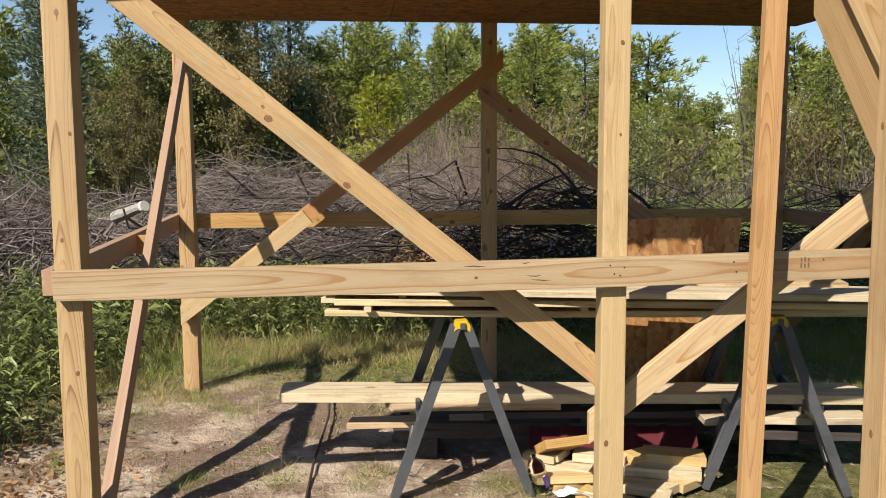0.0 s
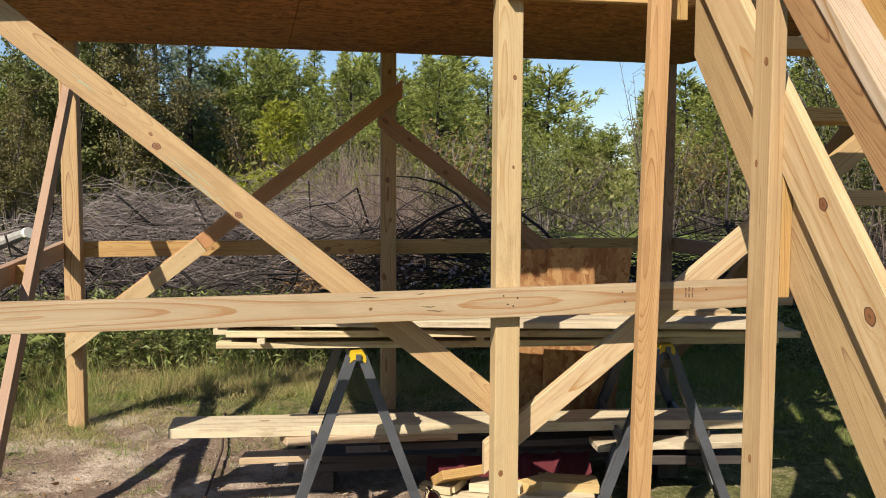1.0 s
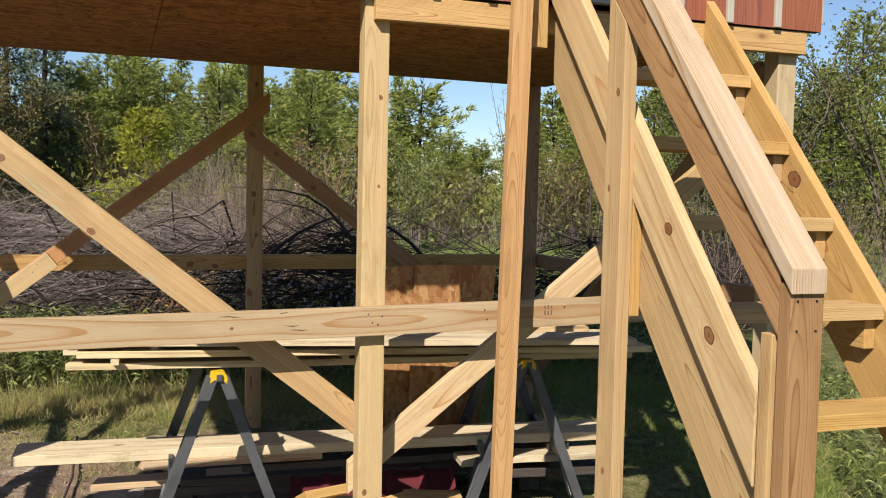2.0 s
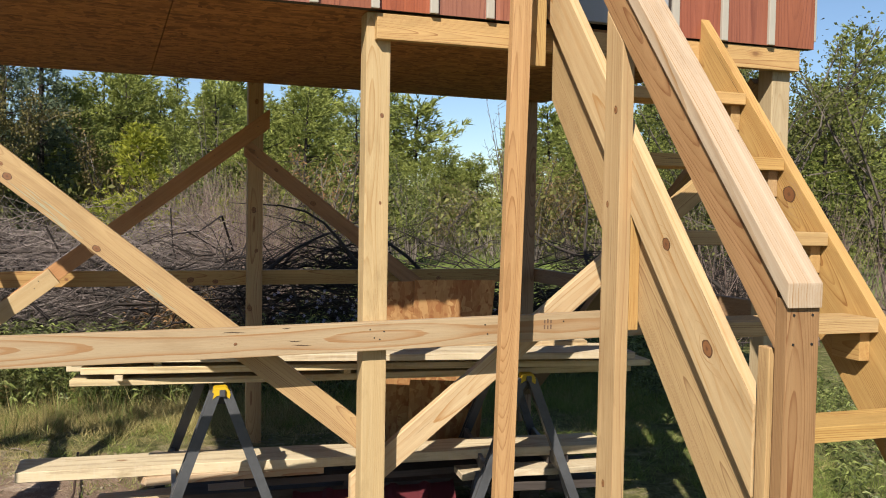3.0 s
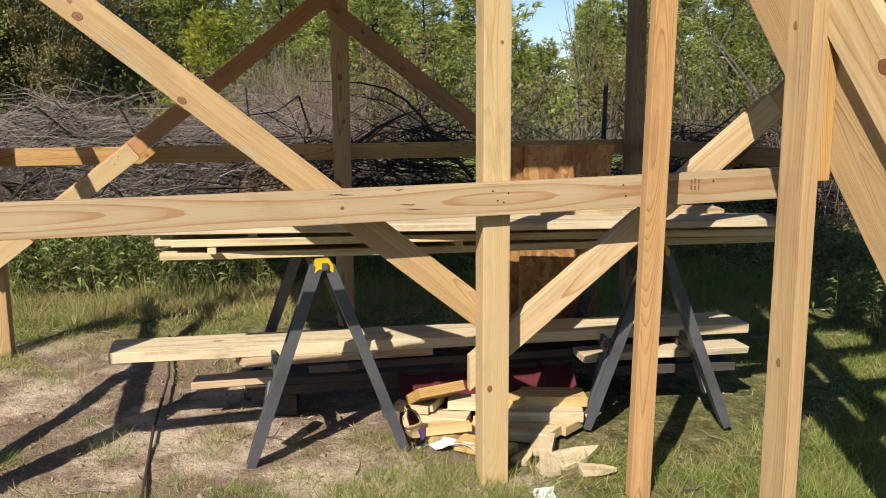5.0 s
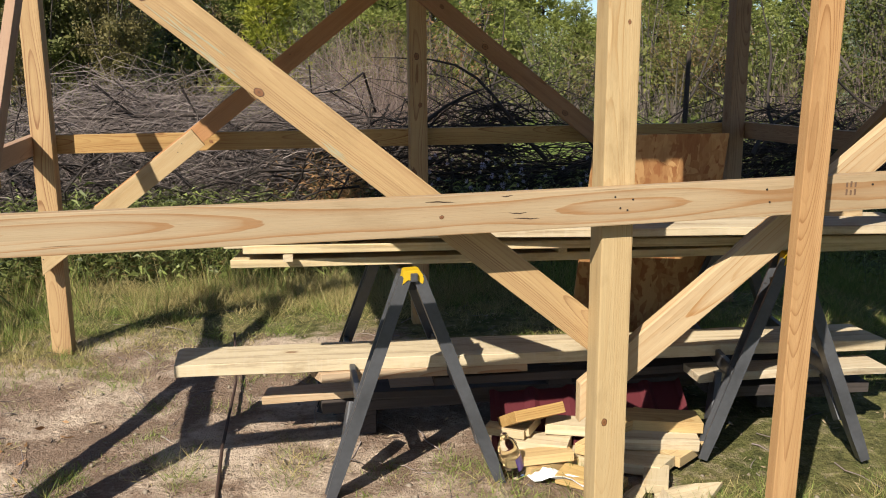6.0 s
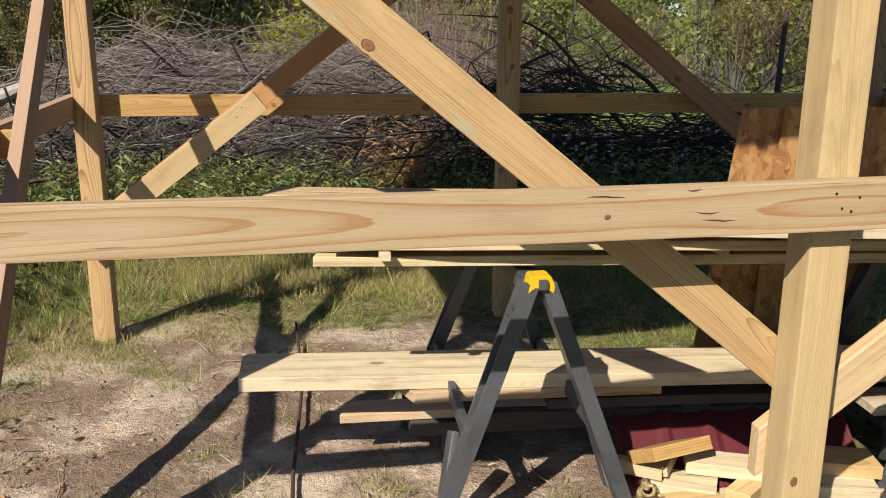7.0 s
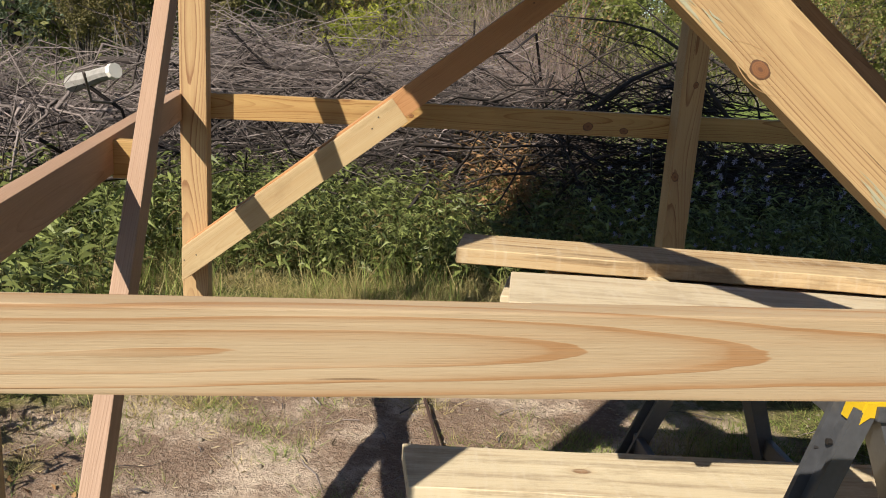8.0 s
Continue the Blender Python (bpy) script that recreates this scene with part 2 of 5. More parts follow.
def ground_mat():
    n = Nodes("ground_soil")
    pos = n.add("NewGeometry").outputs["Position"]
    sep = n.add("SeparateXYZ")
    n.link(pos, sep.inputs[0])
    patch = n.noise(pos, 0.9, 6.0, 0.62)
    grains = n.noise(pos, 70.0, 4.0, 0.75)
    clods = n.noise(pos, 9.0, 6.0, 0.68)
    damp = n.ramp(n.noise(pos, 1.9, 7.0, 0.7).outputs["Fac"], [(0.47, (0, 0, 0)), (0.58, (1, 1, 1))])
    soil = n.mix(damp, n.mix(clods.outputs["Fac"], (0.12, 0.078, 0.053), (0.30, 0.21, 0.15)), n.mix(clods.outputs["Fac"], (0.31, 0.236, 0.175), (0.66, 0.525, 0.395)))
    crumbs = n.noise(pos, 34.0, 5.0, 0.7)
    soil = n.mix(n.ramp(crumbs.outputs["Fac"], [(0.30, (0.75, 0.75, 0.75)), (0.40, (0, 0, 0))]), soil, (0.10, 0.068, 0.045))
    soil = n.mix(n.ramp(grains.outputs["Fac"], [(0.52, (0, 0, 0)), (0.80, (0.9, 0.9, 0.9))]), soil, (0.402, 0.341, 0.267))
    mat_x = n.noise(n.scaled(pos, 1.0, 0.4, 1.0), 90.0, 4.0, 0.75)
    hue = n.noise(pos, 2.6, 5.0, 0.7)
    grass = n.mix(n.ramp(hue.outputs["Fac"], [(0.35, (0, 0, 0)), (0.65, (1, 1, 1))]), (0.09, 0.105, 0.028), (0.25, 0.205, 0.09))
    lush = n.ramp(n.math("MULTIPLY_ADD", sep.outputs[0], 0.2, n.math("MULTIPLY", hue.outputs["Fac"], 0.5)), [(0.55, (0, 0, 0)), (0.95, (0.5, 0.5, 0.5))])
    grass = n.mix(lush, grass, n.mix(clods.outputs["Fac"], (0.055, 0.085, 0.02), (0.17, 0.20, 0.06)))
    spots = n.noise(pos, 14.0, 5.0, 0.7)
    grass = n.mix(n.ramp(spots.outputs["Fac"], [(0.36, (0.95, 0.95, 0.95)), (0.52, (0, 0, 0))]), grass, (0.0608, 0.0608, 0.0243))
    grass = n.mix(n.ramp(spots.outputs["Fac"], [(0.55, (0, 0, 0)), (0.66, (0.85, 0.85, 0.85))]), grass, (0.304, 0.243, 0.152))
    grass = n.mix(n.ramp(mat_x.outputs["Fac"], [(0.38, (0, 0, 0)), (0.62, (1, 1, 1))]), n.mix(0.55, grass, (0.0547, 0.0578, 0.0182)), grass)
    grass = n.mix(n.ramp(grains.outputs["Fac"], [(0.56, (0, 0, 0)), (0.82, (0.7, 0.7, 0.7))]), grass, (0.377, 0.334, 0.182))
    # bare trodden soil round the frame, turf further out
    dx = n.math("MULTIPLY", n.math("SUBTRACT", sep.outputs[0], -0.35), 0.55)
    dy = n.math("MULTIPLY", n.math("SUBTRACT", sep.outputs[1], 3.6), 0.62)
    dist = n.math("SQRT", n.math("ADD", n.math("MULTIPLY", dx, dx), n.math("MULTIPLY", dy, dy)))
    g = n.math("ADD", dist, n.math("MULTIPLY_ADD", patch.outputs["Fac"], 1.7, -0.85))
    g = n.math("ADD", g, n.math("MULTIPLY_ADD", clods.outputs["Fac"], 0.8, -0.4))
    gm = n.ramp(g, [(0.78, (0, 0, 0)), (1.12, (1, 1, 1))])
    near = n.mix(gm, soil, grass)
    meadow = n.mix(n.noise(pos, 0.25, 4.0).outputs["Fac"], (0.0912, 0.128, 0.0274), (0.182, 0.219, 0.0608))
    away = n.ramp(n.math("MULTIPLY", sep.outputs[1], 0.01), [(0.09, (0, 0, 0)), (0.12, (1, 1, 1))])
    n.put("Base Color", n.mix(away, near, meadow))
    n.put("Roughness", 0.95)
    n.put("Specular IOR Level", 0.1)
    n.bump(n.math("ADD", n.math("MULTIPLY", clods.outputs["Fac"], 0.6), n.math("MULTIPLY", n.math("ADD", grains.outputs["Fac"], crumbs.outputs["Fac"]), 0.3)), 1.0, 0.05)
    return n.mat


PINE = wood("pine_lumber", (0.43, 0.27, 0.094), (0.21, 0.085, 0.02), ring=70.0, contrast=1.25)
PINE_PALE = wood("pine_lumber_pale", (0.44, 0.318, 0.178), (0.30, 0.135, 0.032), ring=20.0, contrast=1.25)
PINE_RAIL = wood("pine_rail", (0.385, 0.272, 0.134), (0.30, 0.132, 0.022), ring=16.0, contrast=2.9, dirt=0.2, knotty=1.1)
PINE_CAP = wood("pine_lumber_cap", (0.4, 0.312, 0.228), (0.272, 0.148, 0.06), ring=40.0, contrast=1.7, tint=0.05)
PINE_BALUSTER = wood("pine_lumber_amber", (0.42, 0.27, 0.105), (0.25, 0.115, 0.03), ring=34.0, contrast=1.0)
PINE_AMBER = wood("pine_lumber_orange", (0.37, 0.212, 0.088), (0.19, 0.078, 0.022), ring=90.0, contrast=1.3)
PINE_FRESH = wood("pine_offcut", (0.52, 0.36, 0.15), (0.33, 0.18, 0.06), ring=40.0, contrast=0.9, dirt=0.4)
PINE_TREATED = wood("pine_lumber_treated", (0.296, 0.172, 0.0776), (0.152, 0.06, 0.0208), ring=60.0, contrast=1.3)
PINE_BROWN = wood("pine_lumber_brown", (0.35, 0.165, 0.062), (0.19, 0.075, 0.025), ring=60.0)
PINE_PINK = wood("pine_lumber_weathered", (0.33, 0.20, 0.122), (0.20, 0.10, 0.052), ring=60.0, contrast=0.6)
SAWN = wood("rough_sawn_board", (0.50, 0.405, 0.25), (0.37, 0.25, 0.12), ring=14.0, contrast=0.6, dirt=0.6, rough=0.75, streak=0.42)
SAWN_BROWN = wood("rough_sawn_brown_board", (0.40, 0.30, 0.175), (0.24, 0.13, 0.052), ring=14.0, contrast=1.0, dirt=0.8, rough=0.8, streak=0.75)
# Weathered grey taken near black, so its colour also carries the pile's shade.
WEATHERED_SHADED = wood("weathered_board", (0.0608, 0.0486, 0.0426), (0.0304, 0.0243, 0.0201), ring=16.0, dirt=0.5, rough=0.8)
OSB = strand_board("strand_board", (0.40, 0.175, 0.056), (0.13, 0.047, 0.015))
PINE_POST = wood("pine_post", (0.43, 0.315, 0.165), (0.31, 0.18, 0.07), ring=70.0, contrast=0.75, dirt=0.4, knotty=1.1)
OSB_SIDE = strand_board("strand_board_upright", (0.377, 0.219, 0.0912), (0.206, 0.079, 0.0274), upright=True)
BLACK_PLASTIC = plain("grey_black_plastic", (0.050, 0.051, 0.055), 0.42, vary=0.9, scale=7.0, spec=0.55, bump=0.3)
YELLOW_PLASTIC = plain("yellow_plastic", (0.486, 0.316, 0.0122), 0.45, vary=0.12)
STEEL = plain("galvanised_steel", (0.438, 0.444, 0.45), 0.5, metal=0.6)
RUST = plain("rusty_steel", (0.0547, 0.0304, 0.0213), 0.8, metal=0.2)
MAROON = plain("maroon_painted_metal", (0.085, 0.016, 0.020), 0.5, metal=0.0, vary=0.2, scale=4.0)
BARK = twig_mat("twig_bark", (0.02, 0.015, 0.013), (0.29, 0.238, 0.215))
STEM_BARK = twig_mat("shrub_bark", (0.04, 0.032, 0.028), (0.15, 0.125, 0.105))
# Dark bark, lowered further to carry the hut's shade over the heap.
BARK_DARK_SHADED = twig_mat("dark_bark", (0.0134, 0.011, 0.00976), (0.0578, 0.0462, 0.0402))
GROUND = ground_mat()
NEEDLES = leaf_stuff("pine_needles", (0.065, 0.095, 0.02), (0.38, 0.40, 0.105), through=0.25, spread=0.6)
NEEDLES_DARK = leaf_stuff("spruce_needles", (0.045, 0.068, 0.042), (0.20, 0.24, 0.145), through=0.15)
GRASS = leaf_stuff("grass_blades", (0.04, 0.07, 0.010), (0.32, 0.37, 0.095), through=0.3, spread=0.75)
DRY_GRASS = leaf_stuff("dry_grass_blades", (0.13, 0.105, 0.034), (0.52, 0.43, 0.19), through=0.3, spread=0.75)
WEEDS = leaf_stuff("weed_leaves", (0.012, 0.024, 0.005), (0.25, 0.28, 0.085), rough=0.45, through=0.22, spread=0.8)
AUTUMN = leaf_stuff("autumn_leaves", (0.103, 0.076, 0.0304), (0.219, 0.164, 0.0608), through=0.35)
SIDING = wood("wood_print_metal", (0.27, 0.088, 0.046), (0.13, 0.036, 0.022), ring=26.0, contrast=0.9, dirt=0.2, rough=0.4)
BATTEN = plain("pale_rib_paint", (0.334, 0.304, 0.255), 0.45, vary=0.15)
DOOR_GREY = plain("grey_door_paint", (0.255, 0.262, 0.28), 0.5, vary=0.1)
NAIL = plain("nail_steel", (0.0608, 0.0547, 0.0517), 0.45, metal=0.8)
INK = plain("stamp_ink", (0.13, 0.075, 0.045), 0.8, vary=0.5, scale=120.0)
CRACK = plain("crack_shade", (0.045, 0.026, 0.016), 0.9)
CHALK = plain("teal_crayon", (0.300, 0.280, 0.180), 0.9, vary=0.3)
PURPLE = plain("purple_label_film", (0.0976, 0.0426, 0.243), 0.35)
WHITE_FILM = plain("white_flashing", (0.60, 0.61, 0.62), 0.35, vary=0.1)
ASTER = leaf_stuff("aster_petals", (0.213, 0.201, 0.334), (0.377, 0.365, 0.486), through=0.3)
FERN = leaf_stuff("rust_bracken", (0.17, 0.085, 0.035), (0.40, 0.235, 0.11), through=0.3)
LITTER = leaf_stuff("dead_leaves", (0.182, 0.128, 0.073), (0.402, 0.328, 0.206), through=0.15)
STEM = leaf_stuff("weed_stem", (0.0365, 0.0486, 0.0152), (0.146, 0.134, 0.0547), through=0.0)
BIRCH = plain("birch_bark", (0.26, 0.24, 0.21), 0.8, vary=0.75, scale=22.0, bump=0.5)
PINK_TWIG = twig_mat("reddish_twig_bark", (0.0912, 0.0578, 0.0486), (0.267, 0.201, 0.17))
def knot_mat():
    """A knot: dark rim, rings, and a darker, resinous heart."""
    n = Nodes("knot_wood")
    tc = n.add("TexCoord")
    off = n.add("VectorMath", operation="SUBTRACT")
    n.link(tc.outputs["Generated"], off.inputs[0])
    off.inputs[1].default_value = (0.5, 0.5, 0.5)
    ln = n.add("VectorMath", operation="LENGTH")
    n.link(n.scaled(off.outputs[0], 2.0, 2.0, 0.0), ln.inputs[0])
    wav = n.math("MULTIPLY_ADD", n.noise(tc.outputs["Object"], 160.0, 3.0).outputs["Fac"], 0.3, ln.outputs["Value"])
    rnd = n.add("ObjectInfo").outputs["Random"]
    ring = n.math("FRACT", n.math("MULTIPLY", wav, 5.0))
    body = n.mix(rnd, (0.27, 0.12, 0.04), (0.17, 0.068, 0.024))
    col = n.mix(n.math("MULTIPLY", ring, 0.55), body, (0.10, 0.04, 0.016))
    col = n.mix(n.ramp(wav, [(0.28, (0.8, 0.8, 0.8)), (0.5, (0, 0, 0))]), col, (0.085, 0.034, 0.014))
    col = n.mix(n.ramp(wav, [(0.93, (0, 0, 0)), (1.06, (0.85, 0.85, 0.85))]), col, (0.075, 0.034, 0.015))
    n.put("Base Color", col)
    n.put("Roughness", 0.6)
    return n.mat


GRAIN = plain("late_wood_line", (0.34, 0.205, 0.092), 0.65, vary=0.35, scale=60.0)
KNOT = knot_mat()
STONE = plain("pale_stone", (0.225, 0.182, 0.135), 0.9, vary=0.3, scale=30.0)


def clear_plastic():
    n = Nodes("clear_plastic")
    n.put("Base Color", (0.9, 0.93, 0.95, 1))
    n.put("Roughness", 0.04)
    n.put("Transmission Weight", 1.0)
    n.put("IOR", 1.12)
    return n.mat


CLEAR = clear_plastic()

# ---- helpers for building ----
def part(name, bm, material, parent=None, label="", smooth=False):
    """Link a bmesh as one mesh object, under a thing or a part."""
    me = bpy.data.meshes.new(name)
    bm.to_mesh(me)
    bm.free()
    me.materials.append(material)
    if smooth:
        me.polygons.foreach_set("use_smooth", [True] * len(me.polygons))
    ob = new(name, me)
    if parent is not None:
        ob.parent = parent
        ob.matrix_parent_inverse = Matrix()
    if label:
        ob["label"] = label
    return ob


def thing(name, label, category, group="", kind="", at=(0, 0, 0)):
    ob = new(name)
    ob.location = at
    ob.empty_display_size = 0.1
    return tagged(ob, label, category, group, kind)


def box_bm(lx, ly, lz, bevel=0.003, cuts=0):
    """A box centred on the origin, with eased edges."""
    bm = bmesh.new()
    bmesh.ops.create_cube(bm, size=1.0)
    bmesh.ops.scale(bm, vec=(lx, ly, lz), verts=bm.verts)
    if bevel:
        bmesh.ops.bevel(bm, geom=bm.edges[:], offset=bevel, segments=2, profile=0.7, affect="EDGES")
    return bm


def board(name, a, b, w, t, material, wide=(0, 0, 1), cut_a=None, cut_b=None, parent=None, bevel=0.003, label="", warp=0.0):
    """A sawn board from a to b along its middle line: w across in the direction of wide, t thick. cut_a and cut_b: normals of slanting end cuts."""
    a, b = Vector(a), Vector(b)
    x = (b - a).normalized()
    z = Vector(wide)
    z = (z - x * z.dot(x)).normalized()
    y = z.cross(x)
    length = (b - a).length
    bm = bmesh.new()
    steps = max(2, int(length / 0.25))
    rings = []
    for i in range(steps + 1):
        u = i / steps
        bow = warp * math.sin(math.pi * u)
        ring = []
        for cy, cz in ((-1, -1), (1, -1), (1, 1), (-1, 1)):
            ring.append(bm.verts.new((length * (u - 0.5), cy * t / 2, cz * w / 2 + bow)))
        rings.append(ring)
    for r0, r1 in zip(rings, rings[1:]):
        for k in range(4):
            bm.faces.new((r0[k], r1[k], r1[(k + 1) % 4], r0[(k + 1) % 4]))
    bm.faces.new(rings[0])
    bm.faces.new(rings[-1][::-1])
    rot = Matrix((x, y, z)).transposed()
    for ring, cut in ((rings[0], cut_a), (rings[-1], cut_b)):
        if cut is not None:
            c = rot.transposed() @ Vector(cut)
            for v in ring:
                v.co.x -= (v.co.y * c.y + v.co.z * c.z) / c.x
    bmesh.ops.recalc_face_normals(bm, faces=bm.faces)
    if bevel:
        sharp = [e for e in bm.edges if len(e.link_faces) == 2 and e.calc_face_angle(0) > 0.6]
        bmesh.ops.bevel(bm, geom=sharp, offset=bevel, segments=2, profile=0.7, affect="EDGES")
    ob = part(name, bm, material, parent, label)
    m = Matrix.Translation((a + b) / 2) @ rot.to_4x4()
    if parent is not None:
        m = parent.matrix_basis.inverted() @ m
    ob.matrix_basis = m
    return ob


def thing_board(name, a, b, w, t, material, text, category="board", group="", kind="", **more):
    return tagged(board(name, a, b, w, t, material, **more), text, category, group, kind)


def tube_bm(points, radii, sides=6, bm=None):
    """A tapered tube through points."""
    bm = bm or bmesh.new()
    rings = []
    for i, p in enumerate(points):
        p = Vector([float(c) for c in p])
        d = (Vector([float(c) for c in points[min(i + 1, len(points) - 1)]]) - Vector([float(c) for c in points[max(i - 1, 0)]])).normalized()
        u = d.orthogonal().normalized()
        v = d.cross(u)
        rad = float(radii[i])
        rings.append([bm.verts.new(p + rad * (math.cos(2 * math.pi * k / sides) * u + math.sin(2 * math.pi * k / sides) * v)) for k in range(sides)])
    for r0, r1 in zip(rings, rings[1:]):
        for k in range(sides):
            bm.faces.new((r0[k], r0[(k + 1) % sides], r1[(k + 1) % sides], r1[k]))
    bm.faces.new(rings[0][::-1])
    bm.faces.new(rings[-1])
    return bm


# ---- ground ----
def ground_height(x, y):
    """Gentle unevenness near the frame with clods and hollows on the trodden soil, level further out."""
    k = max(0.0, 1.0 - max(0.0, abs(y - 3.5) - 5.0) / 6.0)
    h = 0.022 * k * noise.noise((x * 0.5, y * 0.5, 0)) + 0.014 * k * noise.noise((x * 2.7, y * 2.7, 4)) - 0.014
    if -2.7 < x < 3.4 and 1.6 < y < 5.8:
        rough = min(1.0, (x + 2.7) / 0.4, (3.4 - x) / 0.4, (y - 1.6) / 0.4, (5.8 - y) / 0.4)
        clod = noise.noise((x * 7.0, y * 7.0, 2.0)) + 0.7 * abs(noise.noise((x * 15.0, y * 15.0, 8.0))) + 0.5 * noise.noise((x * 31.0, y * 31.0, 5.0))
        h += 0.0105 * rough * clod * (0.5 + 0.5 * min(1.0, max(0.0, noise.noise((x * 1.3, y * 1.3, 11.0)) + 0.6)))
    return h


def build_ground():
    xs = [-900, -200, -60, -20] + [-10 + 0.15 * i for i in range(49)] + [-2.7 + 0.025 * i for i in range(245)] + [3.5 + 0.15 * i for i in range(44)] + [20, 60, 200, 900]
    ys = [-300, -60, -15] + [-5 + 0.2 * i for i in range(33)] + [1.6 + 0.025 * i for i in range(169)] + [5.9 + 0.15 * i for i in range(48)] + [18, 30, 60, 200, 1500]
    verts = [(x, y, ground_height(x, y)) for y in ys for x in xs]
    w = len(xs)
    faces = [(j * w + i, j * w + i + 1, (j + 1) * w + i + 1, (j + 1) * w + i) for j in range(len(ys) - 1) for i in range(w - 1)]
    me = bpy.data.meshes.new("ground")
    me.from_pydata(verts, [], faces)
    me.polygons.foreach_set("use_smooth", [True] * len(me.polygons))
    me.materials.append(GROUND)
    tagged(new("ground", me), "sandy trodden soil with patchy grass and weeds", "ground", kind="structure")


build_ground()

# ---- timber frame ----
S = 0.089
POST = "square pine post of the raised timber frame, standing in soil"
POSTS = "posts of the frame"


def nails(owner, spots, normal=(0, -1, 0)):
    """Nail heads as parts of the timber that they hold."""
    inv = owner.matrix_basis.inverted()
    for spot in spots:
        bm = bmesh.new()
        bmesh.ops.create_cone(bm, cap_ends=True, segments=8, radius1=0.0034, radius2=0.0028, depth=0.003)
        ob = part("nail", bm, NAIL, owner)
        ob.matrix_basis = inv @ Matrix.Translation(Vector(spot) + Vector(normal) * 0.0005) @ Vector(normal).to_track_quat("Z", "Y").to_matrix().to_4x4()


def post(x0, y0, top, material):
    c = Vector((x0 + S / 2, y0 + S / 2, 0))
    return thing_board("post", c + Vector((0, 0, -0.25)), c + Vector((0, 0, top)), S, S, material, POST, "post", POSTS, wide=(1, 0, 0), bevel=0.005)


def knots(owner, spots, normal=(0, -1, 0), along=(0, 0, 1)):
    """Knots as parts of a timber: ovals a hair proud of the face, the larger ones with grain bent round them."""
    inv = owner.matrix_world.inverted() if owner.parent is None else (owner.parent.matrix_basis @ owner.matrix_basis).inverted()
    z, x = Vector(normal), Vector(along).normalized()
    rot = Matrix((x, z.cross(x), z)).transposed().to_4x4()
    for k, (px, py, pz, r) in enumerate(spots):
        place = inv @ Matrix.Translation(Vector((px, py, pz)) + z * 0.0002) @ rot
        bm = bmesh.new()
        rim = [bm.verts.new((1.25 * r * q * math.cos(a), r * q * math.sin(a), 0.0002)) for a, q in ((2 * math.pi * i / 22, 1 + 0.07 * math.sin(0.57 * i + k) + 0.04 * math.sin(1.43 * i)) for i in range(22))]
        mid = bm.verts.new((0, 0, 0.0009))
        for i in range(22):
            bm.faces.new((rim[i], rim[(i + 1) % 22], mid))
        ob = part("knot", bm, KNOT, owner, "oval brown knot", smooth=True)
        ob.matrix_basis = place
        if r < 0.0105:
            continue
        bm = bmesh.new()
        for j, (ax, ay, wide) in enumerate(((2.3, 1.35, 0.07), (4.3, 1.75, 0.05))):
            for half in (0, 1):
                inner, outer = [], []
                for i in range(15):
                    u = math.pi * (half + (0.5 + i) / 15)
                    w = r * wide * (0.35 + 0.65 * abs(math.sin(u))) * (1 + 0.4 * math.sin(3 * u + j + k))
                    ex, ey = ax * r * math.cos(u) * (1 + 0.05 * math.sin(2 * u + k)), ay * r * math.copysign(abs(math.sin(u)) ** 1.5, math.sin(u))
                    s_out = math.copysign(w, ey)
                    inner.append(bm.verts.new((ex, ey - s_out, 0.00012)))
                    outer.append(bm.verts.new((ex, ey + s_out, 0.00012)))
                for i in range(14):
                    bm.faces.new((inner[i], inner[i + 1], outer[i + 1], outer[i]))
        bmesh.ops.recalc_face_normals(bm, faces=bm.faces)
        ob = part("bent_grain", bm, GRAIN, owner, "brown grain lines bent round a knot")
        ob.matrix_basis = place


def checks(owner, spots, normal=(0, -1, 0), along=(1, 0, 0)):
    """Short dark drying cracks as thin crooked slivers on a timber."""
    inv = owner.matrix_basis.inverted()
    z, x = Vector(normal), Vector(along).normalized()
    rot = Matrix((x, z.cross(x), z)).transposed().to_4x4()
    for k, (px, py, pz, l) in enumerate(spots):
        bm = bmesh.new()
        up, low = [], []
        for i in range(9):
            u = i / 8
            c, w = 0.0012 * math.sin(5 * u + k) + 0.0005 * math.sin(17 * u), 0.0013 * math.sin(math.pi * u) + 0.0002
            up.append(bm.verts.new((l * (u - 0.5), c + w, 0.0005)))
            low.append(bm.verts.new((l * (u - 0.5), c - w, 0.0005)))
        for i in range(8):
            bm.faces.new((low[i], low[i + 1], up[i + 1], up[i]))
        ob = part("crack", bm, CRACK, owner, "dark drying crack")
        ob.matrix_basis = inv @ Matrix.Translation(Vector((px, py, pz)) + z * 0.0003) @ rot


post_fl = post(-1.031, 2.87, 2.10, PINE)
post_mid = post(0.846, 2.87, 2.10, PINE_POST)
post(2.571, 2.87, 2.10, PINE_POST)
post_back = post(-1.143, 4.94, 2.158, PINE)
post_bm = post(0.638, 5.05, 2.158, PINE)
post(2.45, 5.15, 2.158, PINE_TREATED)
bpy.context.view_layer.update()
knots(post_fl, [(-0.956, 2.87, 1.437, 0.006), (-0.98, 2.87, 1.832, 0.008), (-1.0, 2.87, 1.08, 0.006), (-0.97, 2.87, 0.62, 0.007)])
knots(post_mid, [(0.906, 2.87, 1.738, 0.007), (0.904, 2.87, 1.427, 0.005), (0.87, 2.87, 0.33, 0.009)])
